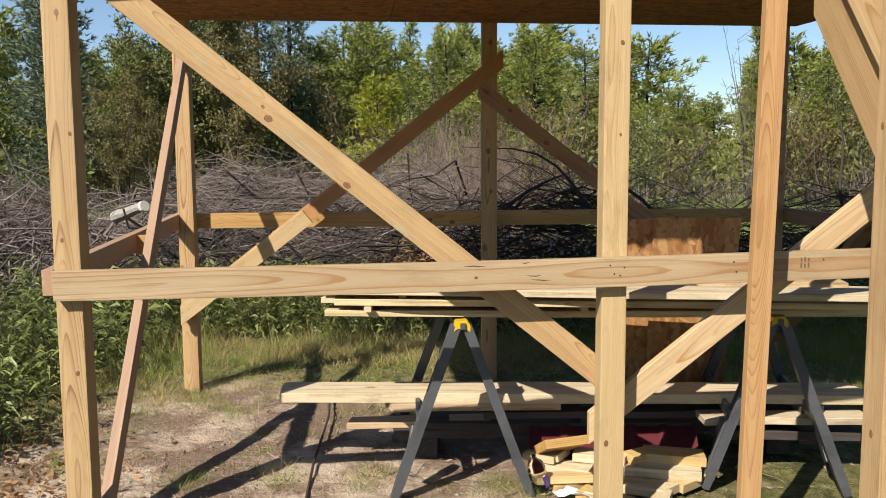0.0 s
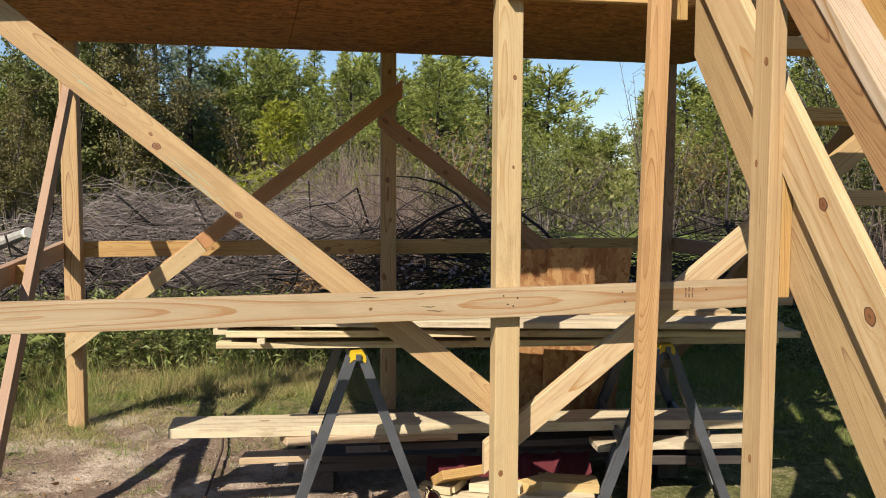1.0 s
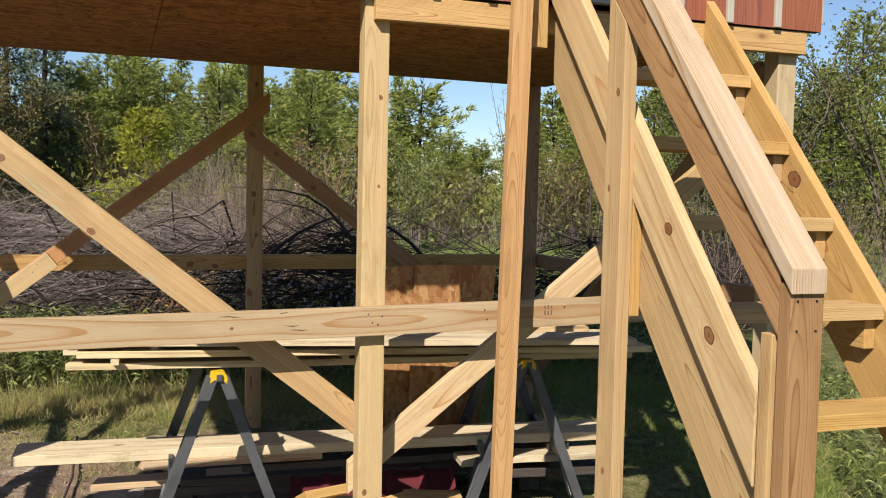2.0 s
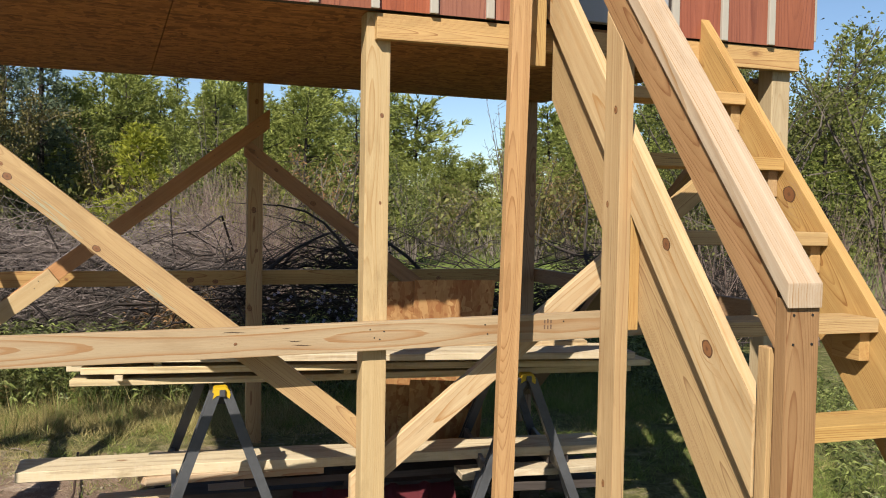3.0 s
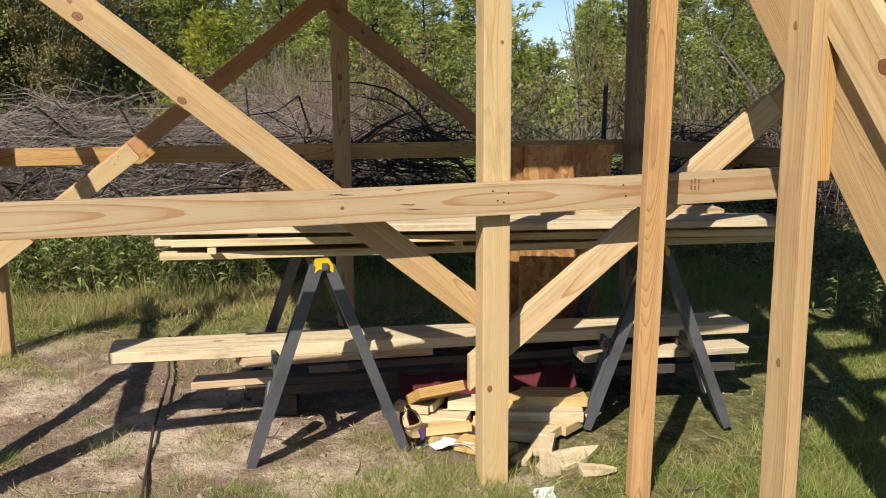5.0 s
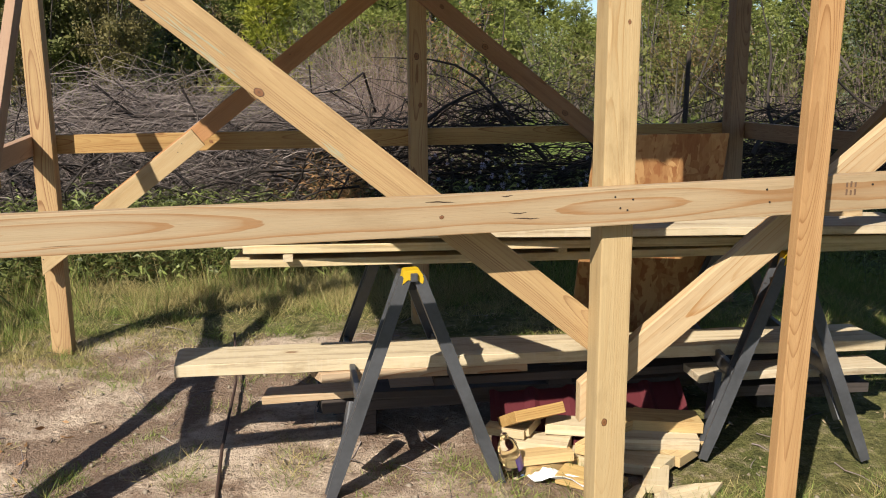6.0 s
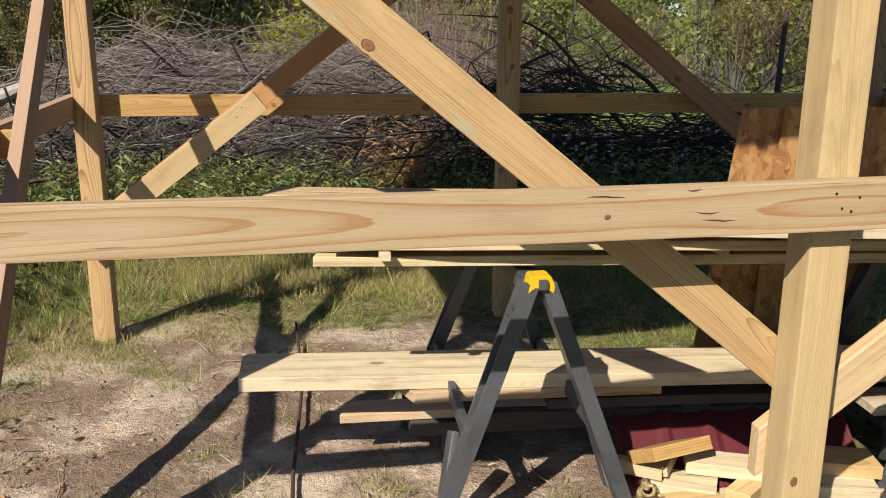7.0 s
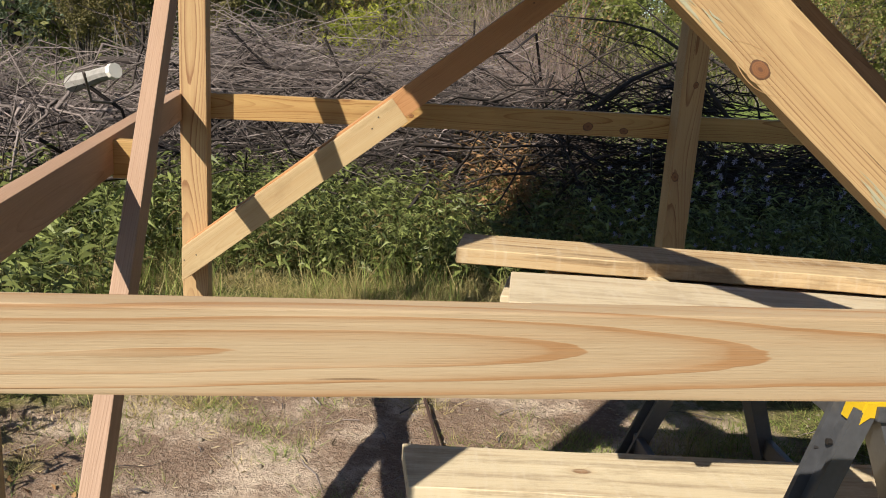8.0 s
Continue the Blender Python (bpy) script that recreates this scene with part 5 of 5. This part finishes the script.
def weeds(name, text, area, count, tall, leaf, material, stem_leaves=16, seed=1.0, shape=None):
    """Leafy upright stems over a stretch of ground."""
    x0, x1, y0, y1 = area
    x, y = rng.uniform(x0, x1, count), rng.uniform(y0, y1, count)
    keep = patchy(x, y, 0.9, seed) + 0.75 > rng.uniform(0, 1.0, count)
    if shape is not None:
        keep &= shape(x, y)
    x, y = x[keep], y[keep]
    n = len(x)
    h = tall * (0.55 + 0.45 * rng.random(n)) * (0.8 + 0.5 * np.clip(patchy(x, y, 0.6, seed + 2), -0.5, 0.8))
    lean = rng.normal(0, 0.16, (n, 2))
    root = np.stack([x, y, heights(x, y)], 1)
    t = np.tile(np.linspace(0.12, 1.0, stem_leaves), n)
    idx = np.repeat(np.arange(n), stem_leaves)
    pos = root[idx] + np.stack([lean[idx, 0] * t * h[idx], lean[idx, 1] * t * h[idx], t * h[idx]], 1)
    ang = rng.uniform(0, 2 * np.pi, len(pos))
    d = np.stack([np.cos(ang), np.sin(ang), rng.uniform(-0.2, 1.0, len(pos))], 1)
    size = leaf * rng.uniform(0.6, 1.5, len(pos)) * (1.15 - 0.5 * t)
    stuff(name, leaves_mesh(name, pos, d, size, size * rng.uniform(0.09, 0.26, len(pos)), material, 0.45), text, "weeds")
    stems = sticks_mesh("weed_stems", root, np.stack([lean[:, 0], lean[:, 1], np.ones(n)], 1), h, np.full(n, 0.0028), STEM, 0.08, 3, 3)
    stuff("weed_stems", stems, "thin brown stems of the weeds", "weed stems")


weeds("weeds", "dense leafy green weeds beside the frame", (-5.0, -1.28, 3.3, 7.2), 2100, 0.74, 0.115, WEEDS, 20, 1.0, lambda x, y: (x < -1.62 - 0.12 * np.clip(5.2 - y, 0, 3)) | (y > 6.4))
weeds("weeds", "tangled green weeds along the foot of the brush pile", (-2.6, 0.9, 6.25, 7.6), 1900, 0.55, 0.085, WEEDS, 18, 4.0)
weeds("weeds", "dark green weeds behind the frame in shade", (0.5, 5.0, 6.0, 8.0), 1400, 0.62, 0.09, WEEDS, 16, 6.0)
weeds("weeds", "low green weeds and grass beside the stair", (3.3, 5.4, 2.4, 6.2), 900, 0.42, 0.062, WEEDS, 16, 9.0)
weeds("yellowing_weeds", "yellowing weeds among the green", (-4.5, 0.9, 6.2, 7.6), 420, 0.62, 0.07, AUTUMN, 12, 12.0)
weeds("bracken", "rust-brown dry bracken beside the brush pile", (-0.05, 0.60, 7.15, 7.50), 130, 1.12, 0.075, FERN, 22, 15.0)


def asters():
    n = 130
    c = rng.uniform((0.7, 6.0), (2.9, 6.5), (7, 2))
    k = rng.integers(0, 7, n)
    pos = np.stack([c[k, 0] + rng.normal(0, 0.10, n), c[k, 1] + rng.normal(0, 0.08, n), rng.uniform(0.25, 0.80, n)], 1)
    idx = np.repeat(np.arange(n), 6)
    a = np.tile(np.arange(6) * np.pi / 3, n)
    d = np.stack([np.cos(a), rng.uniform(-0.5, 0.1, len(a)), np.sin(a)], 1)
    stuff("aster_flowers", leaves_mesh("aster_flowers", pos[idx], d, 0.017, 0.008, ASTER, 0.0), "small pale blue aster flowers behind the frame", "flowers")


asters()


# brush pile
def brush(name, text, count, box, dirs, length, radius, material, seed_tall, bend=0.10):
    x0, x1, y0, y1 = box
    x, y = rng.uniform(x0, x1, count), rng.uniform(y0, y1, count)
    mid = (y0 + y1) / 2
    crest = seed_tall * (0.78 + 0.22 * np.sin(x * 1.1 + 2) + 0.16 * np.sin(x * 2.9)) * np.sqrt(np.clip(1 - ((y - mid) / ((y1 - y0) / 2 + 0.3)) ** 2, 0.05, 1))
    z = crest * rng.random(count) ** 0.8
    spread = rng.normal(0, 1, (count, 3)) * np.array(dirs[1]) + np.array(dirs[0]) * np.where(rng.random(count) < 0.5, 1, -1)[:, None]
    ln = rng.uniform(*length, count)
    start = np.stack([x, y, np.maximum(z, 0.05)], 1) - unit(spread) * (ln * 0.4)[:, None]
    start[:, 2] = np.maximum(start[:, 2], 0.02)
    stuff(name, sticks_mesh(name, start, spread, ln, rng.uniform(*radius, count), material, bend, 3, 4), text, "brush")


GREY = "long heap of cut grey twigs and branches"
brush("brush_pile", GREY, 5200, (-5.2, 0.3, 7.6, 10.0), ((1, 0, 0.05), (0.42, 0.5, 0.26)), (0.4, 1.7), (0.002, 0.0065), BARK, 1.20, 0.34)
brush("brush_pile", "coarse heap of grey branches and roots", 3600, (-8.0, -2.4, 6.6, 9.6), ((0.5, 0.3, 0.2), (0.8, 0.6, 0.6)), (0.25, 1.1), (0.003, 0.013), BARK, 1.45, 0.55)
brush("brush_pile", "dark dead boughs heaped behind the frame", 1800, (0.3, 7.5, 7.6, 9.6), ((1, 0, 0.08), (0.5, 0.5, 0.18)), (0.8, 2.4), (0.003, 0.010), BARK_DARK_SHADED, 0.80, 0.24)
brush("brush_pile", "fine grey twigs thrown over the heap", 2500, (-4.0, 0.5, 7.4, 9.6), ((1, 0, 0.12), (0.25, 0.4, 0.25)), (0.5, 1.4), (0.0018, 0.0042), BARK, 1.24, 0.3)


# Near-black filler sticks, added to paint the shaded gaps inside the heap.
brush("brush_pile", "dark filler twigs standing in for shaded gaps deep in the heap", 1100, (-7.0, 1.0, 7.0, 9.4), ((0.8, 0.2, 0.1), (0.6, 0.6, 0.4)), (0.4, 1.4), (0.006, 0.016), BARK_DARK_SHADED, 1.05, 0.25)
brush("brush_pile", "thick pale grey branches and roots in the heap", 190, (-6.5, -1.7, 6.7, 8.4), ((0.5, 0.3, 0.25), (0.7, 0.6, 0.5)), (0.4, 1.2), (0.007, 0.02), BARK, 1.40, 0.35)


def spray(x, y, z, count, reach, material, text, up=0.25, side=1.0):
    """A dead bough whose side twigs fan out."""
    start = np.tile(np.array([x, y, z]), (count, 1)) + rng.normal(0, 0.12, (count, 3))
    d = np.stack([side * np.abs(rng.normal(0.9, 0.3, count)), rng.normal(0, 0.5, count), rng.normal(up, 0.22, count)], 1)
    stuff("dead_bough", sticks_mesh("dead_bough", start, d, rng.uniform(0.5, reach, count), rng.uniform(0.004, 0.010, count), material, 0.16, 4, 5), text, "bough")


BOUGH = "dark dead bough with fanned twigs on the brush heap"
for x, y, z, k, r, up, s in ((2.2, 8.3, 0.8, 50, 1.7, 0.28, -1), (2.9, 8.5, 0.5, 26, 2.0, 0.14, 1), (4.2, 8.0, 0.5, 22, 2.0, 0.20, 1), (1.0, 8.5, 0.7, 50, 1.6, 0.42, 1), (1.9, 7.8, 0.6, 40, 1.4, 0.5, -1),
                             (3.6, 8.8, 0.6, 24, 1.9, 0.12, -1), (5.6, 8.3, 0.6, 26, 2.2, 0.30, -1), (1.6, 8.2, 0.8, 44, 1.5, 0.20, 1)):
    spray(x, y, z, k, r, BARK_DARK_SHADED, BOUGH, up, s)
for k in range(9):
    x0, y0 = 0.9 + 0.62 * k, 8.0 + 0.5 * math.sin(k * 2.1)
    stuff("dead_bough", sticks_mesh("dead_bough", np.array([[x0, y0, 0.6]]), np.array([[math.cos(k * 1.3), 0.3, 0.55]]), np.array([1.7]), np.array([0.022]), BARK_DARK_SHADED, 0.12, 6, 8), "thick dark dead branch on the brush heap", "bough")


def log_thing(a, b, r, material, text):
    a, b = Vector(a), Vector(b)
    pts = [a.lerp(b, t / 6) + Vector((0, 0, 0.05 * r * math.sin(t * 1.7))) for t in range(7)]
    ob = part("log", tube_bm(pts, [r * (1 - 0.06 * t) for t in range(7)], 10), material)
    return tagged(ob, text, "log", "logs in the brush")


log_thing((-2.30, 7.40, 0.86), (-1.92, 6.9, 0.975), 0.055, BIRCH, "cut birch log with a pale sawn end in the brush")
end = part("log_end", tube_bm([(-1.922, 6.9015, 0.9745), (-1.90, 6.884, 0.983)], [0.046, 0.044], 10), plain("sawn_birch", (0.62, 0.58, 0.50), 0.7, vary=0.12))
tagged(end, "pale freshly sawn log end in the brush", "log end")
log_thing((-2.4, 8.3, 0.97), (-0.5, 8.0, 1.0), 0.024, BARK_DARK_SHADED, "long straight grey pole lying on the brush")
log_thing((-5.4, 6.8, 0.3), (-4.5, 6.5, 1.45), 0.035, BARK_DARK_SHADED, "dark bent branch standing out of the brush")
log_thing((3.55, 8.0, 0.0), (3.58, 8.0, 1.5), 0.03, BARK_DARK_SHADED, "dark upright stake in the brush")


# trees
def pine(seed, tall, spread, material, whorls=15, tuft=0.24, dense=1.15, narrow=1.0, open_base=0.12, needles=9):
    """A conifer: tapered trunk, whorls of limbs, and a crown of many short needle sprays."""
    r = np.random.default_rng(seed)
    tree = new("pine_tree")
    lean = r.normal(0, 0.02, 2)
    pts = [(lean[0] * tall * t * t, lean[1] * tall * t * t, tall * t) for t in np.linspace(0, 1, 8)]
    bm = tube_bm(pts, [0.016 * tall * (1 - 0.93 * t) + 0.006 for t in np.linspace(0, 1, 8)], 7)
    starts, ends = [], []
    for w in range(whorls):
        t = open_base + (0.97 - open_base) * (w / (whorls - 1)) ** 0.92
        reach = spread * (1.02 - t) ** (0.55 * narrow) * r.uniform(0.75, 1.15)
        if t < 0.25:
            reach *= 0.55 + 1.6 * t
        for k in range(r.integers(5, 8)):
            a = r.uniform(0, 2 * np.pi)
            l = reach * r.uniform(0.5, 1.15)
            s = np.array([lean[0] * tall * t * t, lean[1] * tall * t * t, tall * (t + r.normal(0, 0.030))])
            e = s + np.array([math.cos(a) * l, math.sin(a) * l, l * r.uniform(-0.15, 0.45)])
            starts.append(s), ends.append(e)
            if l > 0.7:
                tube_bm([tuple(s), tuple((s + e) / 2 - np.array([0, 0, 0.04 * l])), tuple(e)], [0.018 * l + 0.006, 0.010 * l + 0.004, 0.003], 3, bm)
    part("trunk", bm, BARK_DARK_SHADED, tree)
    starts, ends = np.array(starts), np.array(ends)
    base, direc, size = [], [], []
    for s, e in zip(starts, ends):
        l = np.linalg.norm(e - s)
        n = int((4 + 13 * l) * dense)
        u = r.uniform(0.25, 1.0, n) ** 0.8
        out = (e - s) / max(l, 0.05)
        side = np.array([-out[1], out[0], 0.0])
        fan = r.normal(0, 0.27 * (0.35 + l), n) * (1.15 - 0.6 * u)
        p = s + (e - s) * u[:, None] + side * fan[:, None] + np.stack([r.normal(0, 0.07, n), r.normal(0, 0.07, n), r.normal(0.03, 0.13, n) + 0.10 * l * u * u], 1)
        way = out * 0.9 + side * np.sign(fan)[:, None] * 0.5 + np.array([0, 0, 0.45])
        base.append(np.repeat(p, needles, 0)), direc.append(np.repeat(way, needles, 0) + r.normal(0, 0.62, (n * needles, 3)))
        size.append(np.repeat(tuft * r.uniform(0.55, 1.05, n), needles))
    base, direc, size = np.concatenate(base), np.concatenate(direc), np.concatenate(size)
    size = size * r.uniform(0.6, 1.1, len(size))
    me = needles_mesh("crown", base, direc, size, size * 0.21, material)
    crown = new("crown", me)
    crown.parent = tree
    return tree


def broadleaf(seed, tall, spread, material, leafy=1.0, leaf=0.10):
    """A thin many-stemmed tree or shrub with twigs and loose leaves."""
    r = np.random.default_rng(seed)
    tree = new("shrub")
    n = 9
    bm = bmesh.new()
    tips = []
    for i in range(n):
        a = r.uniform(0, 2 * np.pi)
        h = tall * r.uniform(0.6, 1.0)
        b = spread * r.uniform(0.3, 1.0)
        p = [(0.1 * math.cos(a), 0.1 * math.sin(a), 0), (b * 0.35 * math.cos(a), b * 0.35 * math.sin(a), h * 0.5), (b * math.cos(a), b * math.sin(a), h)]
        tube_bm(p, [0.035, 0.02, 0.006], 5, bm)
        for k in range(14):
            t = r.uniform(0.3, 1.0)
            q = np.array(p[1]) * (1 - abs(2 * t - 1)) + (np.array(p[0]) if t < 0.5 else np.array(p[2])) * abs(2 * t - 1)
            e = q + np.array([r.normal(0, 0.35), r.normal(0, 0.35), r.uniform(0.1, 0.6)]) * spread * 0.6
            tube_bm([tuple(q), tuple((q + e) / 2 + r.normal(0, 0.03, 3)), tuple(e)], [0.010, 0.007, 0.003], 3, bm)
            tips.append((q, e))
    part("trunk", bm, STEM_BARK, tree)
    m = int(34 * leafy)
    base = np.concatenate([q + (e - q) * r.uniform(0.2, 1.05, (m, 1)) + r.normal(0, 0.10, (m, 3)) for q, e in tips]) if m else np.zeros((0, 3))
    if m:
        s = leaf * r.uniform(0.5, 1.2, len(base))
        crown = new("crown", leaves_mesh("crown", base, r.normal(size=base.shape), s, s * 0.6, material, 0.2))
        crown.parent = tree
    return tree


def plant(kinds, spots, text, category, group, wide=1.0):
    """First use each model itself, then copies."""
    used = set()
    for i, (x, y, s, turn) in enumerate(spots):
        model = kinds[i % len(kinds)]
        m = pose(x, y, -0.05, 0, 0, turn)
        if model.name in used:
            own = model.scale.copy()
            model.scale = (1, 1, 1)
            ob = copy_thing(model, m)
            model.scale = own
        else:
            used.add(model.name)
            ob = model
            ob.matrix_basis = m
        ob.scale = (s * wide, s * wide, s * (0.92 + 0.16 * ((i * 37) % 10) / 10))
        tagged(ob, text, category, group)


NEAR = dict(open_base=0.05, tuft=0.22, dense=1.55, needles=10, whorls=17)
FAR = dict(open_base=0.10, tuft=0.36, dense=1.15, needles=6, whorls=15)
near_pines = [pine(31, 6.2, 2.2, NEEDLES, **NEAR), pine(32, 6.8, 2.4, NEEDLES, **NEAR), pine(33, 5.8, 2.0, NEEDLES, **NEAR), pine(34, 6.4, 2.6, NEEDLES, **NEAR)]
far_pines = [pine(35, 6.6, 2.3, NEEDLES, **FAR), pine(36, 7.0, 2.1, NEEDLES, **FAR), pine(37, 6.0, 2.4, NEEDLES, **FAR)]
r2 = random.Random(3)
near_spots, far_spots = [(15.5, 16.8, 0.80, 10), (19.5, 20.0, 0.95, 60), (23.0, 24.0, 1.05, 140), (17.5, 23.0, 0.9, 190), (-2.4, 26.0, 0.74, 30), (-0.9, 28.0, 0.80, 80), (0.5, 26.5, 0.72, 200), (1.8, 28.2, 0.78, 310), (3.1, 26.8, 0.76, 120), (-1.7, 29.0, 0.84, 250)], []
for row, (y, step) in enumerate(((27.0, 3.9), (30.5, 3.1), (34.5, 2.8), (39.5, 2.6))):
    x = -15.0 - 1.5 * row
    while x < 34 + row:
        s = r2.uniform(0.66, 0.98) * (0.88 + 0.09 * row)
        # a dip in the skyline, where the dead tree stands clear
        if 0.30 < x / y < 0.40:
            s *= 0.66
        if not (row == 0 and (-3.5 < x < 3.0 or r2.random() < 0.3)):
            (near_spots if row < 2 else far_spots).append((x + r2.uniform(-0.5, 0.5), y + r2.uniform(-1.2, 1.2), s, r2.uniform(0, 360)))
        x += step * r2.uniform(0.75, 1.3)
plant(near_pines, near_spots, "green jack pine at the edge of the woods", "pine tree", "pines of the woods", 1.25)
plant(far_pines, far_spots, "green jack pine deeper in the woods", "pine tree", "pines of the woods", 1.32)

spruces = [pine(51, 9.5, 2.0, NEEDLES_DARK, whorls=28, tuft=0.22, narrow=1.9, open_base=0.04, dense=1.35, needles=8), pine(52, 8.6, 1.7, NEEDLES_DARK, whorls=26, tuft=0.22, narrow=1.8, open_base=0.05, dense=1.35, needles=8)]
plant(spruces, [(-8.7, 23.0, 1.0, 20), (-7.0, 26.5, 0.85, 90), (-13.2, 22.0, 1.05, 200), (-3.0, 25.0, 0.92, 150), (-9.9, 26.0, 1.0, 300), (-11.6, 23.5, 0.98, 75), (-4.2, 27.0, 0.95, 240), (13.5, 18.0, 0.95, 40), (16.5, 22.0, 1.05, 110), (-17.0, 24.0, 1.1, 10)],
      "tall dark green spruce at the edge of the woods", "spruce tree", "spruces of the woods")

fir = pine(53, 8.0, 1.5, NEEDLES, whorls=20, tuft=0.34, narrow=1.7, open_base=0.06, dense=1.0, needles=6)
plant([fir], [(0.6, 36.0, 0.96, 20), (3.0, 38.0, 1.04, 80), (1.8, 34.0, 0.84, 140), (5.4, 37.0, 0.96, 15), (15.8, 37.0, 1.0, 60), (-1.0, 33.0, 0.88, 200), (9.6, 36.0, 0.9, 111)], "slim pointed fir among the pines", "fir tree", "firs of the woods")

young = pine(61, 3.6, 1.35, leaf_stuff("young_pine_needles", (0.11, 0.15, 0.02), (0.46, 0.44, 0.06), through=0.35), whorls=13, tuft=0.17, dense=1.7, open_base=0.05, needles=13)
plant([young], [(-0.25, 17.0, 0.86, 0), (1.25, 17.6, 0.42, 130)], "young yellow-green pine in front of the woods", "pine tree", "young pines", 1.1)

bushes = [broadleaf(71, 3.2, 1.3, AUTUMN, 0.9, 0.07), broadleaf(72, 2.6, 1.4, FERN, 0.35, 0.06), broadleaf(73, 3.4, 1.2, WEEDS, 0.9, 0.07), broadleaf(74, 2.4, 1.5, AUTUMN, 0.3, 0.06)]
olive = [broadleaf(91, 7.2, 2.1, leaf_stuff("olive_leaves", (0.05, 0.06, 0.018), (0.18, 0.185, 0.058)), 5.0, 0.095), broadleaf(92, 6.4, 1.9, leaf_stuff("brown_leaves", (0.07, 0.062, 0.024), (0.21, 0.175, 0.065)), 3.6, 0.085)]
plant(olive, [(-5.3, 21.5, 1.0, 0), (-3.7, 20.5, 0.80, 70), (-4.6, 23.0, 1.05, 210), (-6.2, 20.0, 0.62, 33)], "olive-brown broadleaf tree in autumn leaf", "tree", "broadleaf trees by the woods")
spots = []
x = -16.0
while x < 24:
    spots.append((x, r2.uniform((19.0 if -2.6 < x < 1.0 else 15.5) if x < 2 else 21.0, 25.0), r2.uniform(0.7, 1.15), r2.uniform(0, 360)))
    x += r2.uniform(1.0, 1.8) if x < -5.5 else r2.uniform(0.8, 1.3) if x < 2 else r2.uniform(1.5, 2.4)
plant(bushes, spots, "half-bare autumn shrub before the woods", "shrub", "shrubs before the woods")
right_tree = broadleaf(81, 4.2, 1.7, leaf_stuff("yellowing_leaves", (0.03, 0.045, 0.010), (0.15, 0.15, 0.04)), 2.4, 0.052)
plant([right_tree], [(6.6, 8.9, 0.92, 0), (7.8, 9.6, 1.15, 80), (8.6, 11.5, 1.1, 160), (9.2, 8.4, 1.1, 230)], "bushy tree with yellowing leaves beyond the stair", "tree", "trees beyond the stair")
bare = broadleaf(82, 7.0, 1.3, AUTUMN, 0.0)
plant([bare], [(11.2, 26.5, 0.86, 0), (1.4, 24.0, 0.6, 60)], "bare dead tree with pale branches", "tree", "dead trees")


def undergrowth():
    n = 3200
    x, y = rng.uniform(-22, 28, n), rng.uniform(14, 30, n)
    x = np.where((x < -5) & (rng.random(n) < 0.6), -x, x)
    y = np.where(x > 2.5, np.maximum(y, 22.0 + rng.random(n) * 6), y)
    d = np.stack([rng.normal(0, 0.35, n), rng.normal(0, 0.35, n), np.ones(n)], 1)
    stuff("undergrowth", sticks_mesh("undergrowth", np.stack([x, y, np.zeros(n)], 1), d, rng.uniform(0.5, 1.5, n), rng.uniform(0.005, 0.013, n), BARK, 0.12, 3, 3), "bare brown undergrowth at the foot of the woods", "undergrowth")
    n = 42000
    x, y = rng.uniform(-24, 34, n), rng.uniform(20, 42, n)
    pos = np.stack([x, y, rng.uniform(0.0, 2.2, n)], 1)
    s = rng.uniform(0.08, 0.22, n)
    stuff("undergrowth_leaves", leaves_mesh("undergrowth_leaves", pos, rng.normal(size=(n, 3)), s, s * 0.5, leaf_stuff("undergrowth_foliage", (0.0547, 0.0669, 0.0182), (0.201, 0.189, 0.0608))), "mixed brown and green leaves under the woods", "undergrowth")


undergrowth()


def thicket():
    """Bare reddish brush between the heap and the woods, and beyond the stair."""
    n = 2600
    x, y = rng.normal(1.0, 0.85, n), rng.uniform(11.0, 15.5, n)
    side = rng.random(n) < 0.35
    x, y = np.where(side, rng.uniform(5.6, 9.5, n), x), np.where(side, rng.uniform(7.4, 10.5, n), y)
    d = np.stack([rng.normal(0, 0.28, n), rng.normal(0, 0.28, n), np.ones(n)], 1)
    stuff("bare_thicket", sticks_mesh("bare_thicket", np.stack([x, y, np.zeros(n)], 1), d, rng.uniform(0.9, 2.3, n) * np.where(side, 0.85, np.exp(-((x - 1.0) / 2.2) ** 2)), rng.uniform(0.003, 0.007, n), PINK_TWIG, 0.14, 3, 4), "bare reddish thicket of thin stems behind the brush", "thicket")


thicket()
